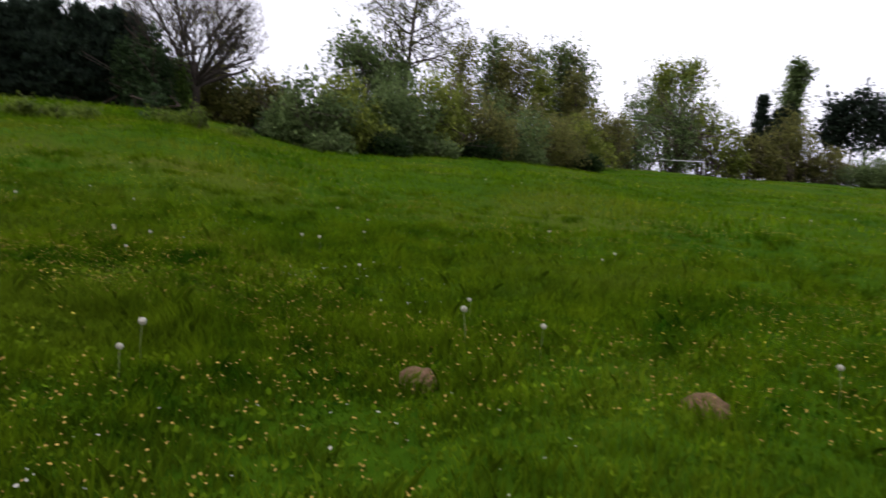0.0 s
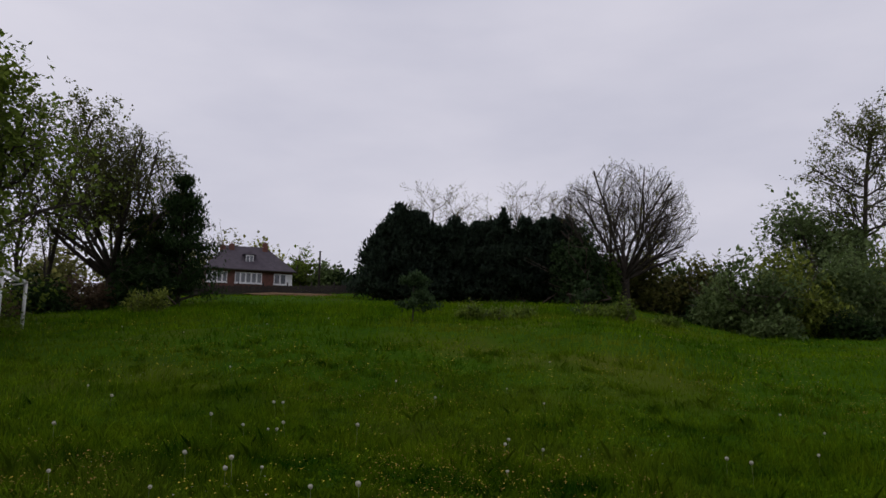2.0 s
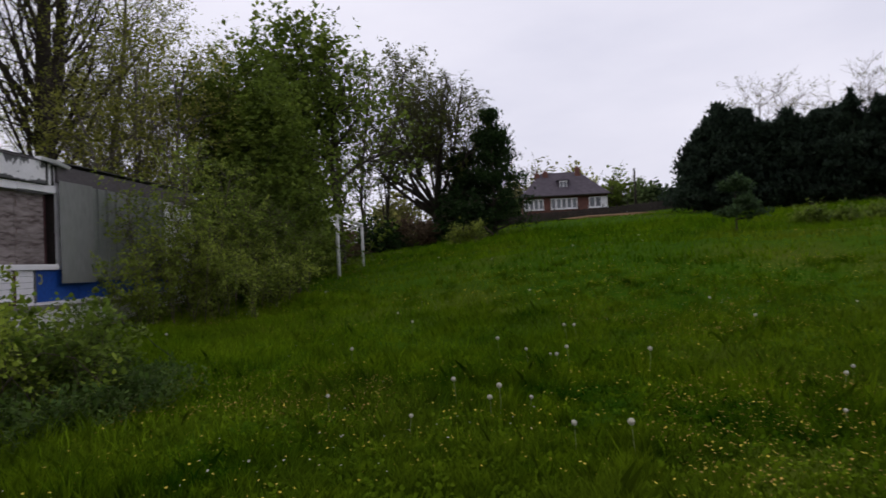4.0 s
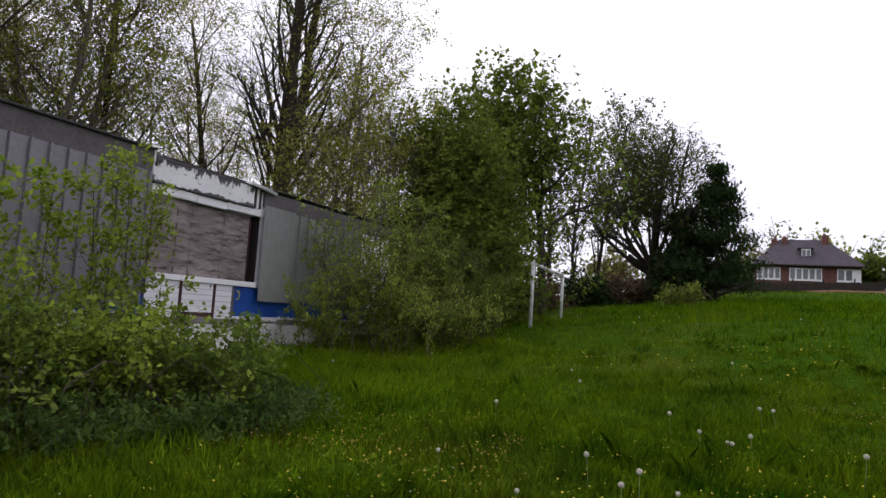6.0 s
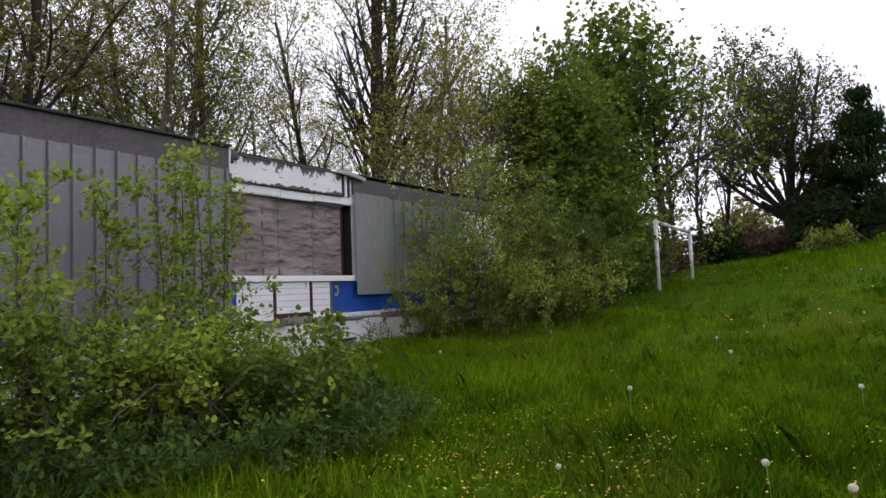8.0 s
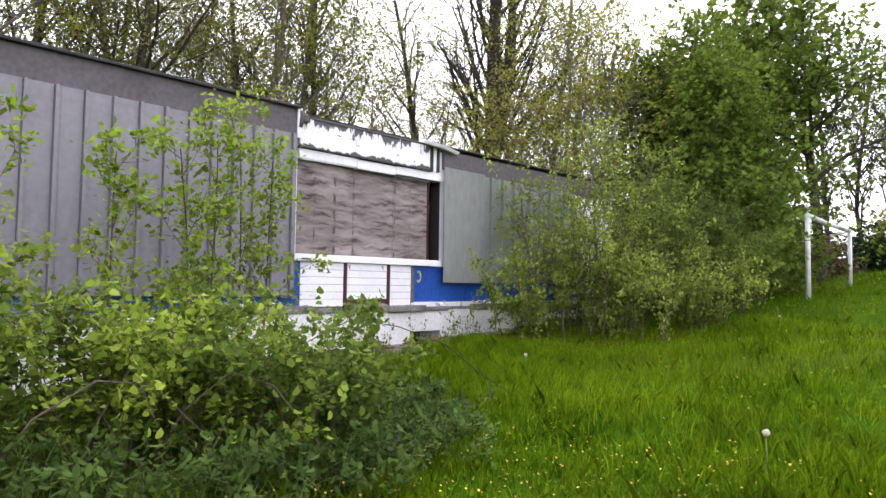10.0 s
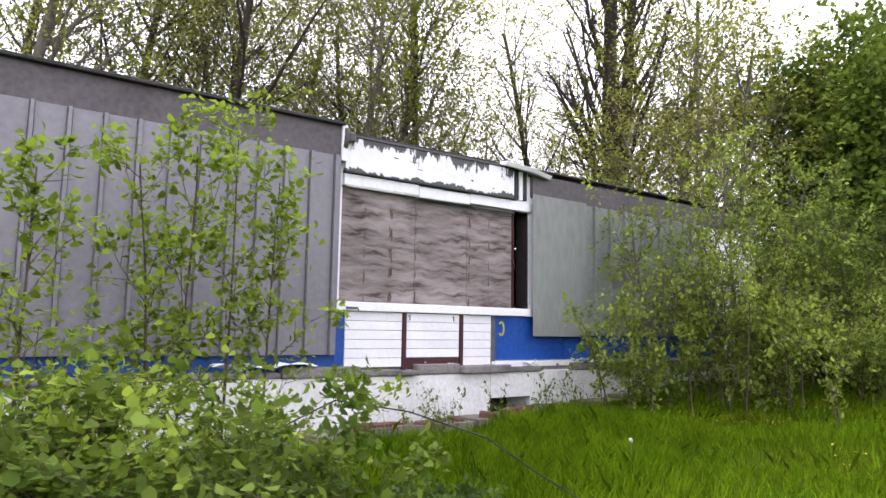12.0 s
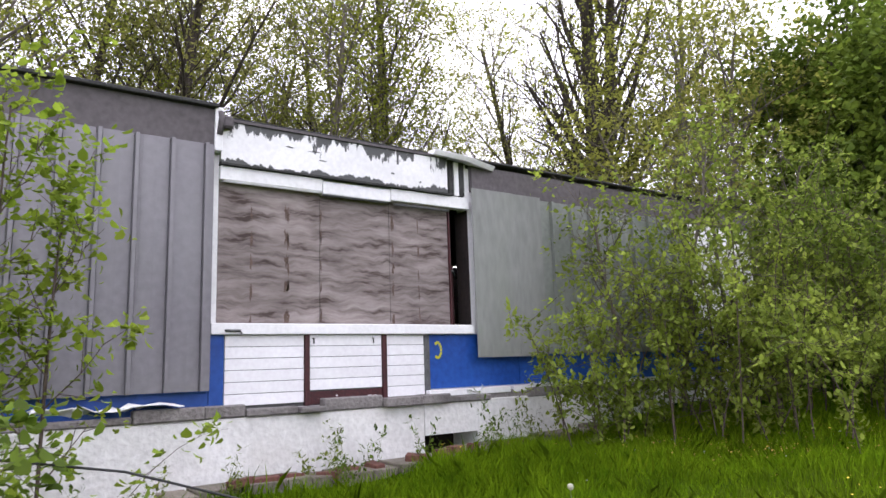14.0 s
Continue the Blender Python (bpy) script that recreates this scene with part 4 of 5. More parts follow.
# fence along the top of the bank
fence = thing("board_fence", -75, 8, 6.3, "dark board fence along the top of the bank", "fence")
inv = fence.matrix_basis.inverted()
bm_board = box(-0.02, 0.02, -0.07, 0.07, 0, 1, 0.004)
board_me = bpy.data.meshes.new("board")
bm_board.to_mesh(board_me)
bm_board.free()
board_me.materials.append(M_FENCE)
for k in range(150):
    y = -3 + k * 0.152
    x = -75 + 0.02 * (k % 2)
    ob = part("board", board_me, None, fence)
    ob.matrix_basis = inv @ Matrix.LocRotScale((x, y, gz(x, y) - 0.1), None, (1, 1, 1.05 + 0.06 * math.sin(k * 1.7)))
for k in range(10):
    y = -3 + k * 2.5
    part("post", box(-75.02, -74.88, y - 0.06, y + 0.06, gz(-75, y) - 0.2, gz(-75, y) + 1.3), M_FENCE, fence).matrix_basis = inv
pole = thing("utility_pole", *spot(80.3, 84), gz(*spot(80.3, 84)), "thin grey wooden utility pole behind the fence", "pole")
part("shaft", tube([(0, 0, -0.3), (0, 0, 3.4), (0, 0, 4.9)], [0.15, 0.12, 0.10], 8), M_FENCE, pole)
part("pole_cap", box(-0.13, 0.13, -0.13, 0.13, 4.9, 4.97, 0.02), M_FENCE, pole)

# ---- trees and bushes, from the house round to the far goal ----
# dark conifer hedge
rng = np.random.default_rng(21)
for k, az in enumerate(np.linspace(75.7, 59.6, 26)):
    h = (4.6, 5.8, 6.4, 7.5, 6.6, 6.9, 6.8, 6.0)[k] if k < 8 else 6.3 * rng.uniform(0.84, 1.12)
    conifer("cypress", *spot(az + rng.uniform(-0.2, 0.2), 55 + rng.uniform(-0.9, 0.9)), h, rng.uniform(1.9, 2.4), "tall dark evergreen cypress in a dense screen", 400 + k, L_CONIFER, 5200, 0.36, group="evergreen screen", blunt=0.7 if k % 3 else 0.9, spires=7)
# bare round tree at its end, and more beyond
BARE = dict(steps=(6, 7, 6, 4, 3), kids=(16, 10, 8, 5), clear=0.09, wobble=0.09, up=(0.03, 0.07, 0.05, 0.03), angle=(56, 36, 34, 34), ratio=(0.95, 0.5, 0.5, 0.5), taper=0.35, thin=0.5)
tree("bare_tree", *spot(55.6, 55), 11.6, "round-crowned leafless tree with fine grey twigs", 31, L_BROWN, 3000, 0.11, M_BARK, 0.34, spread=0.12, dome=(0.47, 0.60, 0.41), rmin=0.011, fork=(0.24, 20, 1.55), **{**BARE, "kids": (16, 10, 8, 5), "steps": (6, 8, 6, 4, 3), "wobble": 0.10, "up": (0.03, 0.02, 0.03, 0.02), "ratio": (0.9, 0.42, 0.5, 0.5)})
for az, d, h, s in ((71.6, 78, 14.0, 33), (69.9, 78, 12.6, 34), (65.0, 76, 13.4, 35), (61.3, 72, 11.4, 36)):
    tree("bare_tree", *spot(az, d), h, "leafless tree standing behind the evergreen screen", s, L_BROWN, 500, 0.16, M_TWIG, 0.14, spread=0.3, rmin=0.013, **{**BARE, "kids": (9, 6, 5) if az > 66 else (12, 8, 6), "clear": 0.5 if az > 66 else 0.4, "ratio": (0.45, 0.5, 0.5)})
thicket("laurel_bush", *spot(59.3, 53), 2.4, 1.8, 7.4, "dull green bush at the end of the evergreen screen", 37, L_SPRUCE, 8200, 0.28)
thicket("laurel_bush", *spot(57.6, 53.5), 1.8, 1.6, 5.0, "lower dull green bush beside the bare tree", 38, L_NETTLE, 5200, 0.28)
for k, (az, d, rx, h) in enumerate(((57.6, 57, 3.2, 5.0), (55.8, 60, 3.2, 5.2), (54, 58, 3.4, 5.4), (52.2, 60, 3.2, 5.6), (50.4, 58, 3.4, 5.6), (48.5, 57, 3.2, 5.2))):
    thicket("hawthorn_bush", *spot(az, d), rx, 2.2, h, "brownish-green scrub below the bare tree", 40 + k, (L_BROWN, L_GREY)[k % 2], 5200, 0.3, group="scrub")
# conifers and tussocks on the bank
conifer("young_spruce", *spot(72.3, 27.5), 1.75, 0.85, "small dark spruce on the grass bank", 51, L_SPRUCE, 2600, 0.16, blunt=0.45)
conifer("young_spruce", *spot(58.7, 38), 1.7, 0.7, "thin young conifer on the bank", 52, L_SPRUCE, 700, 0.2, blunt=0.6)
for k, (az, d, rx, h) in enumerate(((67.6, 30, 0.8, 0.8), (65.3, 31, 0.7, 0.75), (63.5, 33, 0.8, 0.6), (58.3, 36, 1.0, 0.7), (55.6, 36, 0.6, 1.3), (57, 37, 0.8, 0.7), (52.5, 39, 1.0, 0.6), (95, 36, 0.8, 1.5), (93.6, 36, 0.7, 1.3))):
    thicket("weed_clump", *spot(az, d), rx, rx * 0.8, h, "clump of tall green weeds on the bank", 60 + k, L_MAPLE if k < 7 else L_WILLOW, 700, 0.2, category="weeds", group="weeds on the bank", long=1.6)
# willow thickets along the far edge of the meadow
row = [(46.8, 46, 3.6, 5.0, L_GREY), (44.4, 48, 3.6, 5.6, L_WILLOW), (42, 50, 3.8, 6.4, L_GREY), (39.5, 53, 4.0, 6.8, L_GREY), (36.8, 55, 4.0, 6.6, L_WILLOW), (34.2, 58, 4.0, 6.0, L_BROWN), (31.5, 62, 4.4, 6.4, L_GREY), (28.6, 68, 4.6, 5.6, L_BROWN), (26, 76, 4.8, 5.0, L_WILLOW), (23.6, 86, 4.8, 5.0, L_BROWN), (21.2, 98, 4.8, 6.0, L_GREY), (18.4, 103, 5.6, 9.8, L_GREY), (15.6, 105, 5.0, 7.0, L_WILLOW), (12.6, 108, 4.4, 4.6, L_BROWN), (10, 112, 5.0, 7.4, L_BROWN), (7.2, 112, 5.0, 6.2, L_BROWN), (4.5, 110, 5.0, 4.6, L_GREY), (1.5, 110, 5.0, 4.4, L_WILLOW), (-2, 110, 5.5, 5, L_GREY)]
for k, (az, d, rx, h, lf) in enumerate(row):
    thicket("willow_thicket", *spot(az, d), rx, rx * 0.8, h * (1.75 if 8 < az < 25 else 1.28 if 12 < az < 37 else 1.08), "dense grey-green willow thicket at the meadow's edge", 80 + k, lf, 6500, 0.34 if d < 70 else 0.45, group="thickets round the meadow", long=1.4)
for k, (az, d, rx, h) in enumerate(((49, 48, 2.4, 2.6), (45.5, 43.5, 1.8, 1.7), (41, 46, 1.8, 1.7), (37, 50, 1.9, 1.8), (33, 55, 2.0, 1.9), (29.5, 60, 2.0, 2.0), (25, 70, 2.4, 2.2))):
    thicket("bramble_bank", *spot(az, d), rx, 1.3, h, "low dark bramble bank at the foot of the willows", 110 + k, (L_DARK, L_GREY)[k % 2], 2200, 0.26, group="brambles round the meadow")
for k, (az, d, h) in enumerate(((42.6, 62, 10.2), (40.9, 64, 9.6))):
    tree("silver_willow", *spot(az, d), h, "pale silver-leaved willow above the thickets", 120 + k, L_GREY, 5000, 0.32, M_BARK_PALE, spread=0.6)
tree("aspen", *spot(39.4, 66), 18.8, "tall slender tree with sparse young leaves", 124, L_OLIVE, 8500, 0.22, M_BARK, 0.26, spread=0.3, clear=0.4, kids=(20, 8, 6), ratio=(0.34, 0.5, 0.5), angle=(62, 45, 42), taper=0.35)
# poplars and far trees
POP = dict(steps=(9, 5, 3), kids=(34, 5), clear=0.18, wobble=0.05, up=(0.02, 0.14, 0.05), angle=(24, 26), ratio=(0.22, 0.45), taper=0.25, thin=0.35)
for k, (az, d, h, lf) in enumerate(((35.2, 96, 15.5, L_BROWN), (33.6, 100, 17.5, L_GREY), (32.2, 104, 18, L_BROWN), (30.8, 104, 17.5, L_BROWN), (29.4, 108, 17, L_GREY), (28.0, 110, 18.5, L_GREY), (27.2, 110, 19, L_GREY), (26.4, 110, 18, L_BROWN), (24.9, 110, 17.5, L_GREY), (31.5, 98, 14, L_BROWN), (28.6, 100, 13, L_WILLOW), (26.0, 103, 13, L_BROWN))):
    tree("poplar", *spot(az, d), h, "tall narrow poplar in a row", 130 + k, lf, 3600, 0.38, M_BARK_PALE, 0.2, group="poplar row", spread=0.9, **POP)
tree("bare_tree", *spot(20.7, 112), 14.5, "pale half-bare tree behind the far goal", 150, L_GREY, 2500, 0.4, M_BARK_PALE, 0.2, spread=0.4, kids=(14, 7, 5), ratio=(0.5, 0.5, 0.5))
tree("ash_tree", *spot(17.8, 112), 18.0, "tall fresh-leaved ash behind the far goal", 151, L_WILLOW, 8000, 0.45, M_BARK, 0.24, spread=0.6, kids=(15, 7, 4), ratio=(0.42, 0.5, 0.5))
tree("bare_tree", *spot(16.3, 115), 12, "pale half-bare tree above the thickets", 152, L_GREY, 2200, 0.45, M_BARK_PALE, 0.18, spread=0.5)
for k, (az, h) in enumerate(((12.2, 13.0), (11.0, 11.2), (10.3, 11.6))):
    conifer("far_conifer", *spot(az, 122), h, 2.6, "dark pointed conifer beyond the meadow", 160 + k, L_CONIFER, 2600, 0.9, group="far conifers", blunt=0.8)
tree("poplar", *spot(10.6, 124), 19.5, "solitary grey-green columnar poplar", 165, L_GREY, 5200, 0.6, M_BARK_PALE, 0.25, spread=0.6, **POP)
for k, az in enumerate((8.3, 7.2, 6.2, 5.2, 3.8, 2.2, 0.4)):
    tree("scots_pine", *spot(az, 132 + k % 3), 14 + (k % 3), "far pine with a bare trunk and dark tufted crown", 170 + k, L_CONIFER, 1500, 0.7, M_BARK, 0.2, group="far pines", clear=0.5, kids=(11, 4), spread=0.7, ratio=(0.24, 0.5), angle=(75, 45))
# around the house
for k, (az, d, rx, h, lf) in enumerate(((89.8, 97, 4.5, 9.2, L_BROWN), (87.2, 98, 5, 10.6, L_BROWN), (84.6, 97, 4.5, 9.6, L_YELLOW), (81.6, 90, 3.8, 5.8, L_MAPLE), (79.8, 88, 3.4, 4.2, L_GREY), (78.2, 88, 3.0, 4.0, L_DARK), (76.6, 86, 3.4, 4.4, L_DARK), (92.5, 92, 4, 6, L_GREY), (96, 80, 5, 6, L_BROWN), (101, 75, 6, 6, L_BROWN), (74, 84, 5, 5, L_DARK), (70, 84, 5, 5, L_DARK), (66, 84, 5, 5, L_DARK), (62, 80, 5, 5, L_GREY))):
    thicket("garden_shrub", *spot(az, d), rx, rx * 0.7, h, "leafy garden shrub around the house", 190 + k, lf, 2600, 0.45, group="garden shrubs")
# domed tree and ivy-clad tree left of the house
tree("domed_tree", *spot(97.0, 45), 10.9, "domed tree with dense dark branches and thin young leaves", 210, L_OLIVE, 30000, 0.12, M_BARK, 0.34, spread=0.28, dome=(0.37, 0.58, 0.43), rmin=0.010, fork=(0.2, 20, 1.45), **{**BARE, "kids": (16, 9, 7, 4), "up": (0.03, 0.02, 0.03, 0.02), "ratio": (0.9, 0.42, 0.5, 0.5)})
conifer("ivy_tree", *spot(92.3, 43), 7.3, 2.5, "dark ivy-clad tree beside the house", 212, L_DARK, 14000, 0.22, blunt=0.72)
conifer("ivy_tree", *spot(94.6, 43.5), 4.9, 2.4, "lower dark ivy-clad tree under the taller one", 211, L_DARK, 9000, 0.22, blunt=0.5)
thicket("ivy_bush", *spot(94.6, 42), 2.2, 1.8, 4.6, "dark ivy bush below the ivy-clad tree", 213, L_DARK, 3600, 0.28)
for k, (az, d, h) in enumerate(((101.4, 49, 13.8), (103, 50, 14.5), (104.8, 46, 13.0))):
    tree("aspen", *spot(az, d), h, "slender tree with sparse leaves at the wood's edge", 214 + k, L_OLIVE, 4600, 0.17, M_BARK, 0.14, spread=0.4, clear=0.2, kids=(20, 6, 4), ratio=(0.3, 0.5, 0.5), angle=(38, 40, 40), group="trees at the wood's edge")
for k, (az, d, rx, h) in enumerate(((99, 43, 2.6, 2.4), (102, 41, 2.6, 2.2), (105, 38, 2.6, 2.2), (108, 36, 2.6, 2.6), (97, 46, 2.4, 2.4))):
    thicket("hawthorn_bush", *spot(az, d), rx, 1.7, h, "brown scrub under the trees", 220 + k, (L_DEAD, L_DARK)[k % 2], 3000, 0.2, group="scrub")

# maple beside the near goal
tree("maple", -24.2, -5.9, 7.6, "broad fresh-green maple overhanging the old goal", 230, L_MAPLE, 30000, 0.135, M_BARK, 0.15, spread=0.42, extra=lambda r: sprigs(r, mound(r, 4200, 3.3, 2.0, 7.0, 24), 6, 0.14), clear=0.03, kids=(22, 8, 5), ratio=(0.37, 0.5, 0.5), angle=(60, 45, 42), taper=0.5)
tree("maple", -22.9, -6.1, 5.6, "small fresh-green maple beside the larger one", 228, L_MAPLE, 12000, 0.15, M_BARK, 0.08, spread=0.4, clear=0.02, kids=(18, 7, 5), ratio=(0.5, 0.5, 0.5), angle=(66, 45, 42), taper=0.6)
arching("maple_suckers", -22.6, -5.0, 1.6, 1.3, 2.6, "low leafy maple suckers spreading over the grass", 229, L_MAPLE, 60, 120, 0.13, M_TWIG, "shrub", "", 0.55, 0.014, 1.0, 5, 0.14)
tree("maple", -32.5, -5.6, 10.6, "tall leafy maple at the wood's edge", 231, L_MAPLE, 9000, 0.22, M_BARK, 0.2, spread=0.5, kids=(18, 7, 5))
tree("maple", -33, -9.0, 9.0, "leafy maple at the wood's edge", 232, L_MAPLE, 7000, 0.24, M_BARK, 0.2, spread=0.55, kids=(18, 7, 5))
# thin yellow-leaved birches at the end of the pavilion
for k, (x, y, h) in enumerate(((-21.6, -8.2, 7.8), (-22.8, -9.6, 9.0), (-20.6, -9.4, 7.0), (-24.4, -11.2, 9.6), (-26.6, -9.0, 9.0))):
    tree("birch", x, y, h, "thin birch with sparse yellow-green spring leaves", 234 + k, L_YELLOW, 4600, 0.085, M_BARK_PALE, 0.07, group="birches by the pavilion", spread=0.35, each=10, clump=0.16, clear=0.1, kids=(20, 5, 4), ratio=(0.36, 0.5, 0.5), angle=(44, 40, 40))

# wood behind the pavilion: three kinds of tall thin tree, repeated
WOOD = dict(steps=(9, 5, 4, 3), kids=(20, 6, 4), clear=0.25, wobble=0.09, up=(0.03, 0.09, 0.05, 0.0), angle=(42, 42, 40), ratio=(0.34, 0.48, 0.5), taper=0.35, thin=0.42)
kinds = [
    tree("woodland_tree", -24.9, -14.6, 17.5, "tall dark-trunked tree in the wood behind the pavilion", 240, L_WOOD, 4200, 0.10, M_BARK, 0.27, spread=0.5, each=12, clump=0.2, group="wood behind the pavilion", **{**WOOD, "kids": (16, 7, 5)}),
    tree("woodland_tree", -18.5, -17.5, 15.5, "slender woodland tree in thin yellow-green leaf", 241, L_WOOD, 11500, 0.095, each=14, clump=0.21, bark=M_BARK_PALE, radius=0.15, spread=0.55, group="wood behind the pavilion", **WOOD),
    tree("woodland_tree", -12.5, -17.0, 16.5, "slender woodland tree in thin olive leaf", 242, L_BROWN, 11500, 0.095, each=14, clump=0.21, bark=M_BARK, radius=0.17, spread=0.55, group="wood behind the pavilion", **WOOD),
    tree("woodland_tree", -26.5, -13.0, 14.0, "pale woodland tree in young yellow leaf", 243, L_YELLOW, 11500, 0.095, each=14, clump=0.2, bark=M_BARK_PALE, radius=0.13, spread=0.5, group="wood behind the pavilion", **WOOD),
]
rng = np.random.default_rng(77)
spots = []
for k in range(400):
    x, y = rng.uniform(-50, 12), rng.uniform(-34, -14.8)
    if x < -30 and y > -11 - (-30 - x) * 0.1:
        continue
    if all(math.hypot(x - a, y - b) > 3.5 for a, b in spots + [(-24.9, -14.6), (-18.5, -17.5), (-12.5, -17.0), (-26.5, -13.0)]):
        spots.append((x, y))
for k, (x, y) in enumerate(spots[:31]):
    s = rng.uniform(0.8, 1.12)
    copy_thing(kinds[(1, 2, 3, 1, 2)[k % 5]], pose(x, y, gz(x, y), rng.uniform(-3, 3), rng.uniform(-3, 3), rng.uniform(0, 360)) @ Matrix.Diagonal((s, s, s, 1)))
for k, (x, y) in enumerate(((-16.2, -16.0), (-18.6, -20.4), (-14.6, -20.0), (-20.6, -18.6), (-13.2, -22.5), (-16.8, -23.5))):
    copy_thing(kinds[1 + k % 2], pose(x, y, gz(x, y), 2, -3, 70 * k) @ Matrix.Diagonal((0.95, 0.95, 0.95, 1)))
copy_thing(kinds[0], pose(-24.0, -13.9, gz(-24.0, -13.9), 4, 5, 140))
copy_thing(kinds[0], pose(-26.0, -15.4, gz(-26.0, -15.4), -3, -9, 250) @ Matrix.Diagonal((0.9, 0.9, 0.95, 1)))
for k, (x, y, rx, h) in enumerate(((-22, -13, 2.0, 3.4), (-25, -10.5, 2.2, 3.0), (-29, -11, 2.6, 3.2), (-34, -12, 3, 3.4), (-39, -13, 3, 3.6), (-15, -24, 5, 4.5), (-6, -24, 5, 5), (2, -22, 5, 5), (-24, -24, 5, 4.5), (-33, -22, 5, 4.5), (8, -18, 4, 5), (-44, -18, 5, 5), (10, -8, 4, 5))):
    thicket("undergrowth", x, y, rx, rx * 0.8, h, "shady undergrowth at the edge of the wood", 260 + k, (L_WOOD, L_BROWN, L_DARK)[k % 3], 3600, 0.22, group="undergrowth")

# sallow shrubs against the pavilion
for k, (x, y, r, h, n) in enumerate(((-14.7, -5.4, 0.8, 1.4, 9), (-15.8, -5.2, 1.1, 2.2, 13), (-17.0, -4.9, 1.5, 2.5, 19), (-18.8, -4.8, 1.7, 2.6, 26), (-20.6, -5.0, 1.8, 2.7, 32), (-16.4, -4.3, 1.3, 1.4, 12), (-18.0, -4.0, 1.5, 1.6, 19), (-19.9, -3.9, 1.4, 1.8, 22))):
    arching("sallow_shrub", x, y, r * 1.05, min(r, 1.3), h, "loose shrub with small fresh leaves arching over the grass", 280 + k, L_SALLOW if x > -18.5 else L_MAPLE, n, 240, 0.066, M_TWIG, "shrub", "sallows by the pavilion", 0.66, 0.010, 1.35, 13, 0.045, 0.24, 0.06)
for k, (x, y, h) in enumerate(((-15.5, -5.75, 3.0), (-16.3, -5.6, 3.6), (-17.2, -5.5, 3.9), (-18.3, -5.4, 3.5))):
    tree("sallow_tree", x, y, h, "thin upright sallow with sparse yellow-green leaves", 292 + k, L_SALLOW, 1500, 0.062, M_BARK_PALE, 0.035, "tree", "sallows by the pavilion", 0.16, clear=0.1, kids=(16, 5, 3), ratio=(0.36, 0.5, 0.5), angle=(46, 42, 40))

# saplings and brambles between the path and the pavilion
SAP = dict(steps=(9, 5, 3), kids=(12, 3), clear=0.2, wobble=0.05, up=(0.03, 0.08, 0.0), angle=(44, 40), ratio=(0.25, 0.45), taper=0.4, thin=0.5)
for k, (x, y, h) in enumerate(((-9.0, -4.85, 2.9), (-9.35, -4.9, 3.1), (-9.7, -5.0, 2.7), (-8.75, -4.8, 2.7), (-8.0, -4.7, 2.5), (-7.1, -4.5, 2.5), (-6.6, -3.3, 2.3), (-6.1, -3.7, 2.2))):
    tree("sapling", x, y, h, "thin upright sapling with fresh lime-green leaves", 300 + k, L_LIME, 900, 0.064, M_TWIG, 0.015, "sapling", "saplings before the pavilion", 0.05, crown="foliage", droop=-0.2, **SAP)
for k, (x, y, rx, ry, h, n) in enumerate(((-8.55, -2.95, 1.0, 0.8, 1.05, 56), (-7.6, -3.1, 1.05, 0.85, 1.2, 60), (-9.35, -3.35, 0.6, 0.6, 0.7, 30), (-6.7, -3.5, 1.05, 0.9, 1.3, 56), (-8.9, -4.2, 0.9, 0.7, 1.0, 40), (-7.9, -4.1, 1.0, 0.75, 1.25, 44), (-5.7, -4.0, 1.05, 0.9, 1.35, 50))):
    arching("bramble_bush", x, y, rx, ry, h, "loose bramble bush with fresh green leaves and arching stems", 320 + k, (L_BRAMBLE, L_LIME, L_BRAMBLE)[k % 3], int(n * 0.78), 66, 0.06, M_TWIG, group="brambles before the pavilion", droop=0.66, thick=0.0045)
# a few long bare canes reaching out of the brambles
rng = np.random.default_rng(351)
for k in range(5):
    x, y = -5.6 - 0.5 * k, -3.0 + rng.uniform(-0.3, 0.4)
    a = rng.uniform(2.2, 4.2)
    z = gz(x, y)
    pts = [(x + math.cos(a) * q * 0.30, y + math.sin(a) * q * 0.25, z + 0.75 * math.sin(0.62 * q + 0.15) * rng.uniform(0.95, 1.05)) for q in range(6)]
    ob = part("bramble_cane", tube(pts, [0.006, 0.006, 0.005, 0.005, 0.004, 0.003], 5), M_TWIG)
    tagged(ob, "long bare bramble cane arching over the bush", "cane", "bramble canes")

# ---- grass and flowers ----
def blades(name, rng, x, y, h, w, mat, label, bend=0.45, tris=2):
    """Thin bent blades of grass, rooted in the ground."""
    n = len(x)
    z = ground_z(x, y) - 0.02
    a = rng.uniform(0, 6.28, n)
    ca, sa = np.cos(a), np.sin(a)
    hh = h * rng.uniform(0.5, 1.3, n)
    b = hh * bend * rng.uniform(0.2, 1.5, n)
    t = rng.uniform(0, 6.28, n)
    root = np.column_stack([x, y, z])
    side = np.column_stack([ca, sa, np.zeros(n)]) * (np.asarray(w) * rng.uniform(0.6, 1.4, n))[:, None]
    lean = np.column_stack([np.cos(t) * b, np.sin(t) * b, np.zeros(n)])
    up = np.column_stack([np.zeros(n), np.zeros(n), hh])
    mid = root + up * 0.6 + lean * 0.35
    tip = root + up * 0.95 + lean
    if tris == 1:
        v = np.stack([root - side, root + side, tip], 1)
    else:
        v = np.stack([root - side, root + side, mid + side * 0.75, tip, mid - side * 0.75], 1)
    f = np.arange(v.shape[0] * v.shape[1]).reshape(n, -1)
    ob = new(name, fast_mesh(name, v.reshape(-1, 3), f, mat))
    return tagged(ob, label, "grass", kind="stuff")


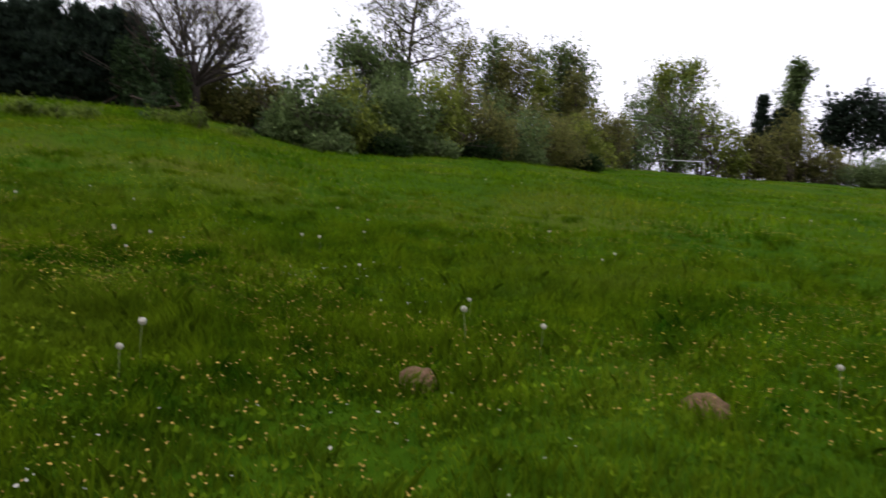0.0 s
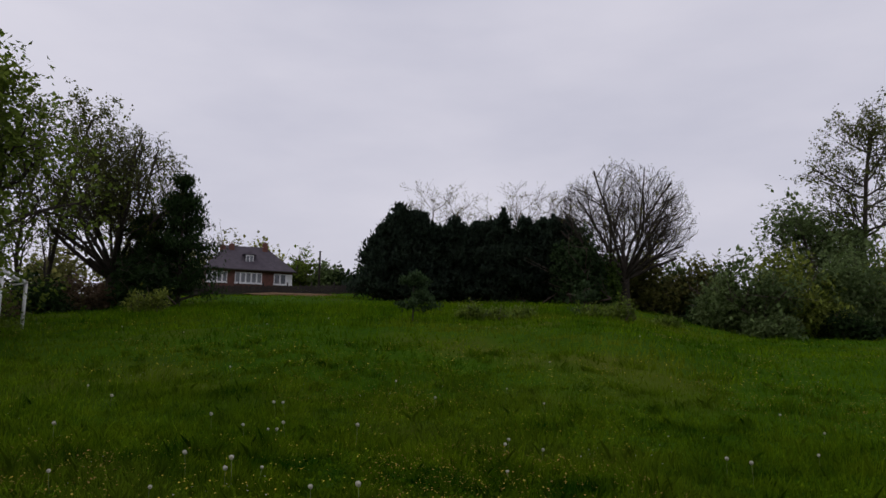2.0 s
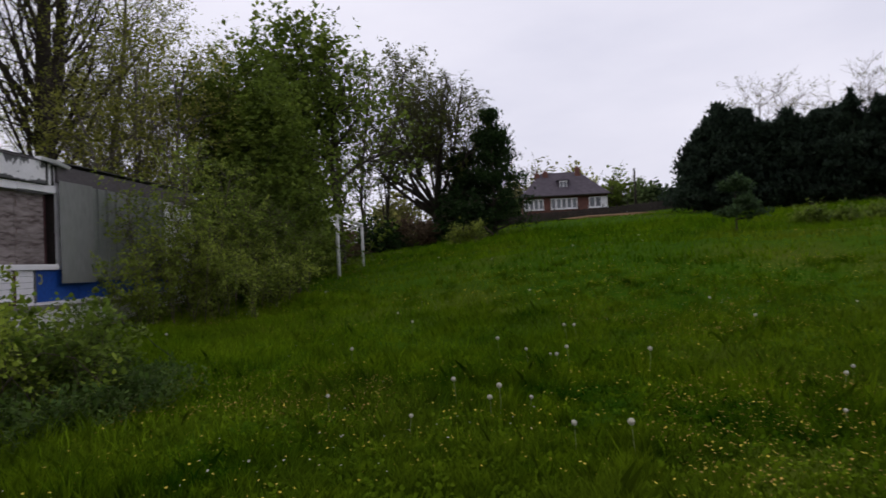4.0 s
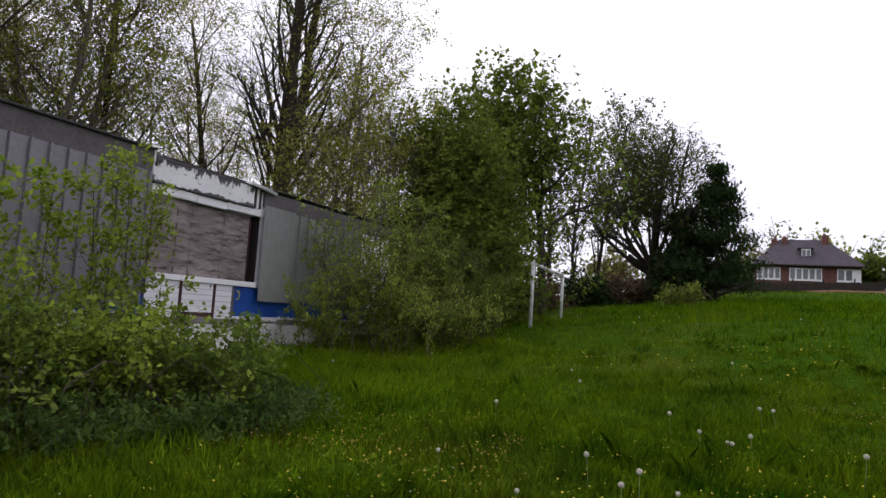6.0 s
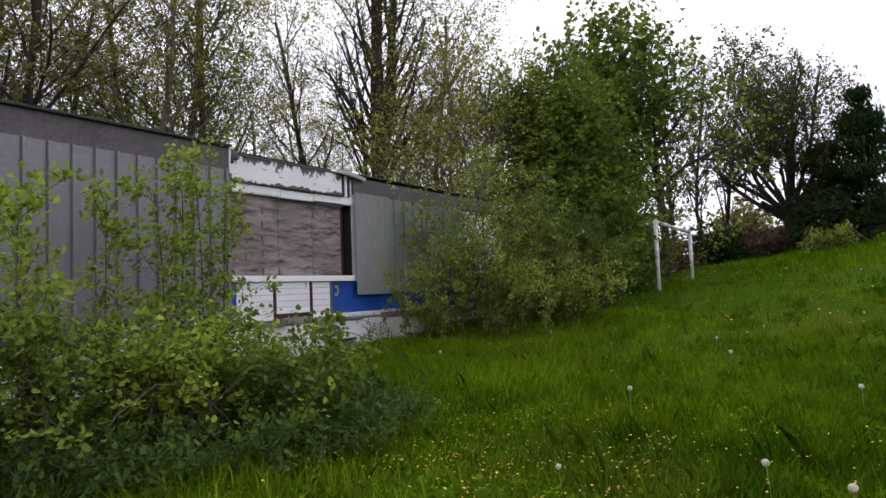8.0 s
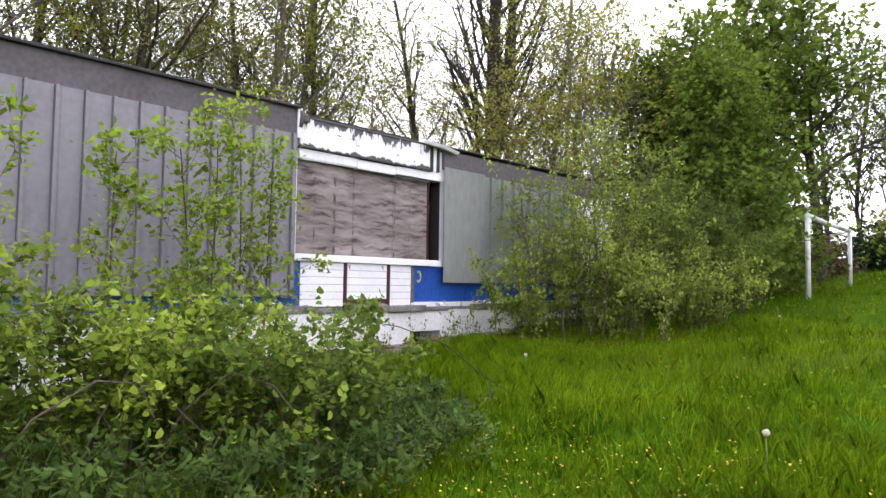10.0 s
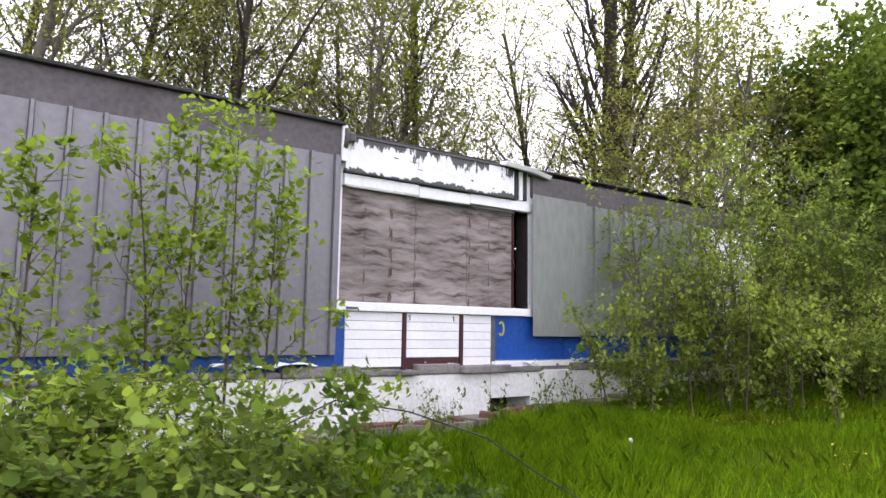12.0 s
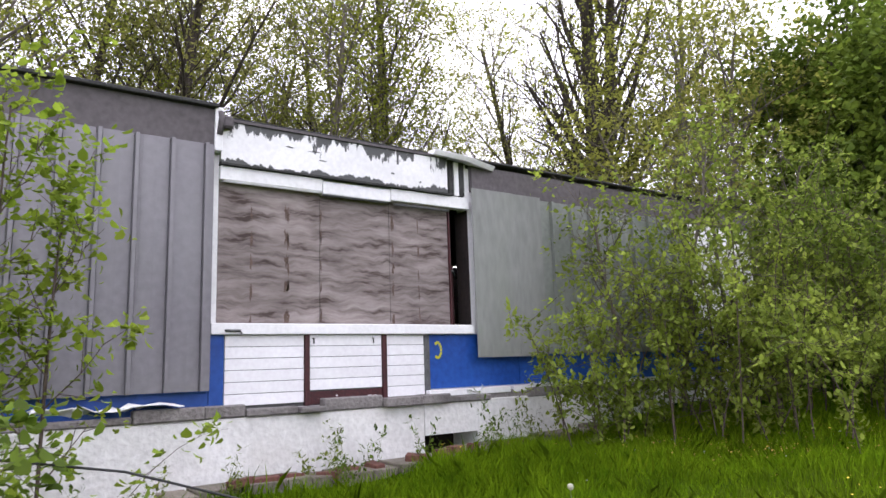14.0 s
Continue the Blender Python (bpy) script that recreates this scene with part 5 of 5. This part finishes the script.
def patchy(x, y, s, seed):
    """Slow waves over the meadow, from 0 to 1."""
    r = np.random.default_rng(seed)
    v = 0
    for k in range(7):
        a, f, ph = r.uniform(0, 6.28), s * r.uniform(0.6, 1.8), r.uniform(0, 6.28)
        v = v + np.sin((x * np.cos(a) + y * np.sin(a)) * f + ph)
    return np.clip(0.5 + v / 6.5, 0, 1)


def clear_of_walls(x, y):
    return ~((y < FY + 0.55) & (x > BX0 - 0.3) & (x < BX1 + 0.2))


rng = np.random.default_rng(900)


def field(n, r0, r1, cx=-5.5, cy=1.5, p=1.0, fade=False):
    r = r0 + (r1 - r0) * (rng.beta(1.35, 1.9, n) if fade else rng.uniform(0, 1, n) ** p)
    a = rng.uniform(0, 6.28, n)
    x, y = cx + r * np.cos(a), cy + r * np.sin(a)
    k = clear_of_walls(x, y)
    return x[k], y[k]


x, y = field(280000, 0, 13, fade=True)
tall = 0.45 * patchy(x, y, 1.6, 1) + 0.5 * patchy(x, y, 5.0, 6) ** 2 + 0.55 * patchy(x, y, 11.0, 8) ** 3
blades("meadow_grass", rng, x, y, 0.04 + 0.19 * tall ** 1.3, 0.0048, M_GRASS, "thick uneven green meadow grass")
x, y = field(250000, 4.0, 36, fade=True)
blades("meadow_grass", rng, x, y, 0.06 + 0.08 * patchy(x, y, 1.2, 2) + 0.10 * patchy(x, y, 3.5, 7) ** 2, 0.009, M_GRASS_FAR, "thick uneven green meadow grass", tris=1)
x, y = field(190000, 14, 100, fade=True)
k = (x < 10) & (y > -10)
x, y = x[k], y[k]
blades("meadow_grass", rng, x, y, 0.12 + 0.14 * patchy(x, y, 0.6, 3), 0.03, M_GRASS_FAR, "distant meadow grass", tris=1)
# lusher, taller grass along the pavilion
n = 90000
x, y = rng.uniform(-19.5, -4.5, n), FY + 0.6 + rng.gamma(1.5, 0.95, n)
k = (y > FY + 0.95 + 0.2 * np.sin(x * 5)) | (x < -13.6) | (rng.uniform(0, 1, n) < 0.12)
x, y = x[k], y[k]
blades("tall_grass", rng, x, y, 0.11 + 0.13 * patchy(x, y, 1.4, 4), 0.0044, M_GRASS_LUSH, "tall lush grass before the pavilion", 0.5)
n = 14000
x, y = rng.uniform(-46, -24, n), rng.uniform(-2, 24, n)
k = (-x - 24) * 0.4 + rng.uniform(-4, 4, n) > 1
blades("bank_grass", rng, x[k], y[k], 0.35, 0.025, M_GRASS_FAR, "long coarse grass on the bank", 0.5, 1)


# tussocks of longer grass, and low broad leaves between the blades
n = 1500
r, a = 15 * np.sqrt(rng.uniform(0, 1, n)), rng.uniform(0, 6.28, n)
tx, ty = -6 + r * np.cos(a), 1.8 + r * np.sin(a)
k = clear_of_walls(tx, ty)
tx, ty = tx[k], ty[k]
each = 60
size = np.repeat(rng.uniform(0.6, 1.3, len(tx)), each)
bx = np.repeat(tx, each) + rng.normal(size=len(tx) * each) * 0.10 * size
by = np.repeat(ty, each) + rng.normal(size=len(tx) * each) * 0.09 * size
blades("tussock_grass", rng, bx, by, 0.145 * size, 0.0048, M_GRASS, "darker tussocks of longer grass", 0.7)
x, y = field(42000, 0, 11, fade=True)
p = np.column_stack([x, y, ground_z(x, y) + rng.uniform(0.015, 0.06, len(x))])
ob = new("clover_leaves", leaf_mesh("clover_leaves", rng, p, 0.04, M_GRASS, -0.6))
tagged(ob, "low broad clover and plantain leaves in the turf", "leaves", kind="stuff")


def scatter_heads(name, x, y, h, size, mat, label, seed):
    """Small five-sided flower heads held up among the grass."""
    r = np.random.default_rng(seed)
    n = len(x)
    c = np.column_stack([x, y, ground_z(x, y) + h * r.uniform(0.6, 1.2, n)])
    d = r.normal(size=(n, 3)) * 0.45
    d[:, 2] = 1
    d, u, w = frames(d)
    s = (size * r.uniform(0.6, 1.3, n))[:, None]
    ring = [c + s * (math.cos(k * 1.2566) * u + math.sin(k * 1.2566) * w) for k in range(5)]
    v = np.stack([c - d * s * 0.4] + ring, 1)
    base = (np.arange(n) * 6)[:, None, None]
    f = np.array([[0, 1 + k, 1 + (k + 1) % 5] for k in range(5)])[None] + base
    ob = new(name, fast_mesh(name, v.reshape(-1, 3), f.reshape(-1, 3), mat))
    return tagged(ob, label, "flowers", kind="stuff")


def flower_spots(n, r1, seed, s, cut):
    x, y = field(n, 0.8, r1, p=0.75)
    k = patchy(x, y, s, seed) > cut
    k &= (y > -2.2) | (x < -12)
    return x[k], y[k]


x, y = flower_spots(15000, 16, 11, 0.8, 0.5)
scatter_heads("yellow_flowers", x, y, 0.14, 0.0082, M_YELLOW, "small yellow buttercups scattered in the grass", 1)
x, y = flower_spots(70000, 20, 12, 0.9, 0.57)
scatter_heads("sorrel_heads", x, y, 0.15, 0.0075, M_RUST, "rusty yellow sorrel heads in patches", 2)
x, y = flower_spots(14000, 40, 13, 0.6, 0.54)
k = np.hypot(x + 5, y - 1) > 10
x, y = x[k], y[k]
scatter_heads("yellow_flowers", x, y, 0.18, 0.017, M_YELLOW, "yellow flowers far out in the meadow", 3)
x, y = flower_spots(3000, 16, 14, 0.9, 0.66)
scatter_heads("daisies", x, y, 0.13, 0.009, M_CLOCK, "small white daisies in the grass", 4)

# dandelion clocks, one by one
clock = thing("dandelion_clock", -6.75, 2.13, gz(-6.75, 2.13), "white dandelion clock on a thin stem in the grass", "flower", "dandelion clocks")
part("stem", tube([(0, 0, -0.02), (0.008, 0.004, 0.12), (0.0, 0.0, 0.245)], 0.0022, 5), M_STEM, clock)
bm = bmesh.new()
bmesh.ops.create_icosphere(bm, subdivisions=2, radius=0.020, matrix=Matrix.Translation((0, 0, 0.255)))
for v in bm.verts:
    v.co += (v.co - Vector((0, 0, 0.255))) * random.uniform(-0.12, 0.12)
part("seed_head", bm, M_CLOCK, clock)
known = [(-6.88, 3.98), (-6.59, 2.53), (-7.7, 1.55), (-9.68, 2.18), (-14.4, -0.3), (-4.82, 5.44), (-3.47, 1.84), (-3.48, 9.55), (-3.11, 4.91), (-2.59, 3.99), (-2.0, 4.02), (-0.24, 4.73), (-3.8, 2.19), (-8.47, 4.77), (-7.84, 4.86), (-7.95, 1.6), (-7.84, 1.86), (-7.32, 0.9), (-11.53, 4.97), (-6.91, 6.59), (-6.71, 6.75), (-6.94, 8.0), (-11.58, 2.5), (-11.58, 2.64), (-7.98, 0.1), (-10.27, -0.22), (-9.25, 2.19), (-9.74, 2.37), (-10.9, 1.59), (-12.59, -3.77)]
rng = np.random.default_rng(41)
while len(known) < 62:
    r, a = 2.5 + 20 * rng.uniform() ** 0.9, rng.uniform(radians(60), radians(200))
    x, y = -4.5 + r * math.cos(a), 1.5 + r * math.sin(a)
    if y > -1.5 or x < -12:
        known.append((x, y))
for x, y in known:
    s = rng.uniform(0.75, 1.2)
    copy_thing(clock, pose(x, y, gz(x, y), rng.uniform(-9, 9), rng.uniform(-9, 9), rng.uniform(0, 360)) @ Matrix.Diagonal((s, s, s, 1)))


def molehill(x, y, r, h, seed):
    """A small heap of crumbly bare soil."""
    g = np.random.default_rng(seed)
    b = bmesh.new()
    bmesh.ops.create_icosphere(b, subdivisions=3, radius=1)
    for v in b.verts:
        q = noise.noise(v.co * 3 + Vector((seed, 0, 0))) * 0.25 + g.uniform(-0.04, 0.04)
        v.co = Vector((v.co.x * r * (1 + q), v.co.y * r * (1 + q), v.co.z * h * (1 + q)))
    ob = part("molehill", b, M_MOLE)
    ob.matrix_basis = pose(x, y, gz(x, y) + 0.01)
    return tagged(ob, "small brown heap of bare molehill soil in the grass", "molehill", "molehills")


molehill(-2.47, 3.23, 0.14, 0.11, 1)
molehill(-0.91, 4.13, 0.14, 0.10, 2)

# strip of broken paving along the plinth, with loose bricks
M_PAVE = material("mossy_broken_concrete", (0.13, 0.11, 0.09), (0.24, 0.21, 0.17), 4, 0.95, fine=8, bump=0.8, stain=(0.09, 0.10, 0.05), obj=0.25)
apron = tagged(new("paved_edge"), "narrow broken paving strip along the foot of the plinth", "paving", kind="structure")
rng = np.random.default_rng(61)
x = -8.0
while x > -15.5:
    w = rng.uniform(0.2, 0.42)
    z = gz(x, FY + 0.35)
    part("slab", box(x - w + 0.012, x, FY + 0.13, FY + 0.52 + rng.uniform(-0.05, 0.05), z - 0.08, z + 0.05 + rng.uniform(0, 0.05), 0.008), M_PAVE, apron)
    x -= w
brick_bm = box(-0.105, 0.105, -0.05, 0.05, 0, 0.065, 0.006)
brick_me = bpy.data.meshes.new("brick")
brick_bm.to_mesh(brick_me)
brick_bm.free()
brick_me.materials.append(M_BRICK)
for k in range(12):
    x, y = -11.2 - 0.27 * k + rng.uniform(-0.1, 0.1), FY + 0.42 + rng.uniform(-0.08, 0.12)
    ob = new("loose_brick", brick_me)
    ob.matrix_basis = pose(x, y, gz(x, y) + 0.05, rng.uniform(-8, 8), rng.uniform(-8, 8), rng.uniform(0, 180))
    tagged(ob, "loose weathered brick lying on the paving strip", "brick", "loose bricks")

# a dark trailing stem from the brambles over the grass
trail = [(-8.9, -3.45, 0.65), (-9.4, -3.2, 0.95), (-9.8, -3.07, 0.90), (-10.3, -2.98, 0.69), (-10.8, -3.01, 0.36), (-11.25, -2.96, 0.1), (-11.5, -2.95, 0.0)]
ob = part("trailing_stem", tube([(a, b, gz(a, b) + c) for a, b, c in trail], [0.004, 0.005, 0.005, 0.005, 0.0045, 0.004, 0.003], 6), M_CABLE)
tagged(ob, "dark bare stem trailing from the brambles over the grass", "stem")

# bare earth below the fence
bm = bmesh.new()
bmesh.ops.create_icosphere(bm, subdivisions=3, radius=1)
for v in bm.verts:
    q = 1 + 0.25 * noise.noise(v.co * 3)
    v.co = Vector((v.co.x * 1.2 * q, v.co.y * 6.0 * q, v.co.z * 0.32 * q))
ob = part("earth_mound", bm, M_MOLE)
ob.matrix_basis = pose(-70.5, 13.5, gz(-70.5, 13.5) - 0.05, 0, 0, -8)
tagged(ob, "low mound of bare brown earth below the fence", "earth")

# weeds at the foot of the plinth
rng = np.random.default_rng(71)
for k in range(16):
    x, y = rng.uniform(-15.5, -9.8), FY + rng.uniform(0.2, 0.75)
    arching("weed", x, y, 0.16, 0.14, rng.uniform(0.3, 0.6), "thin green weed growing at the foot of the plinth", 500 + k, (L_BRAMBLE, L_WILLOW)[k % 2], 5, 14, 0.05, M_STEM, "weed", "weeds at the plinth", 0.45, 0.003, 1.6, 2, 0.02)

# low nettles round the foot of the brambles
for k, (x, y, r, h) in enumerate(((-9.9, -2.75, 0.55, 0.38), (-9.3, -2.3, 0.55, 0.42), (-8.5, -2.1, 0.6, 0.45), (-7.7, -2.2, 0.6, 0.45), (-6.9, -2.5, 0.6, 0.5), (-10.2, -3.4, 0.5, 0.35), (-6.0, -2.9, 0.6, 0.5))):
    arching("nettle_patch", x, y, r, r, h, "low patch of dark green nettles at the bramble's foot", 540 + k, L_NETTLE, 46, 24, 0.06, M_STEM, "nettles", "nettles before the brambles", 0.5, 0.003, 1.4, 2, 0.035)
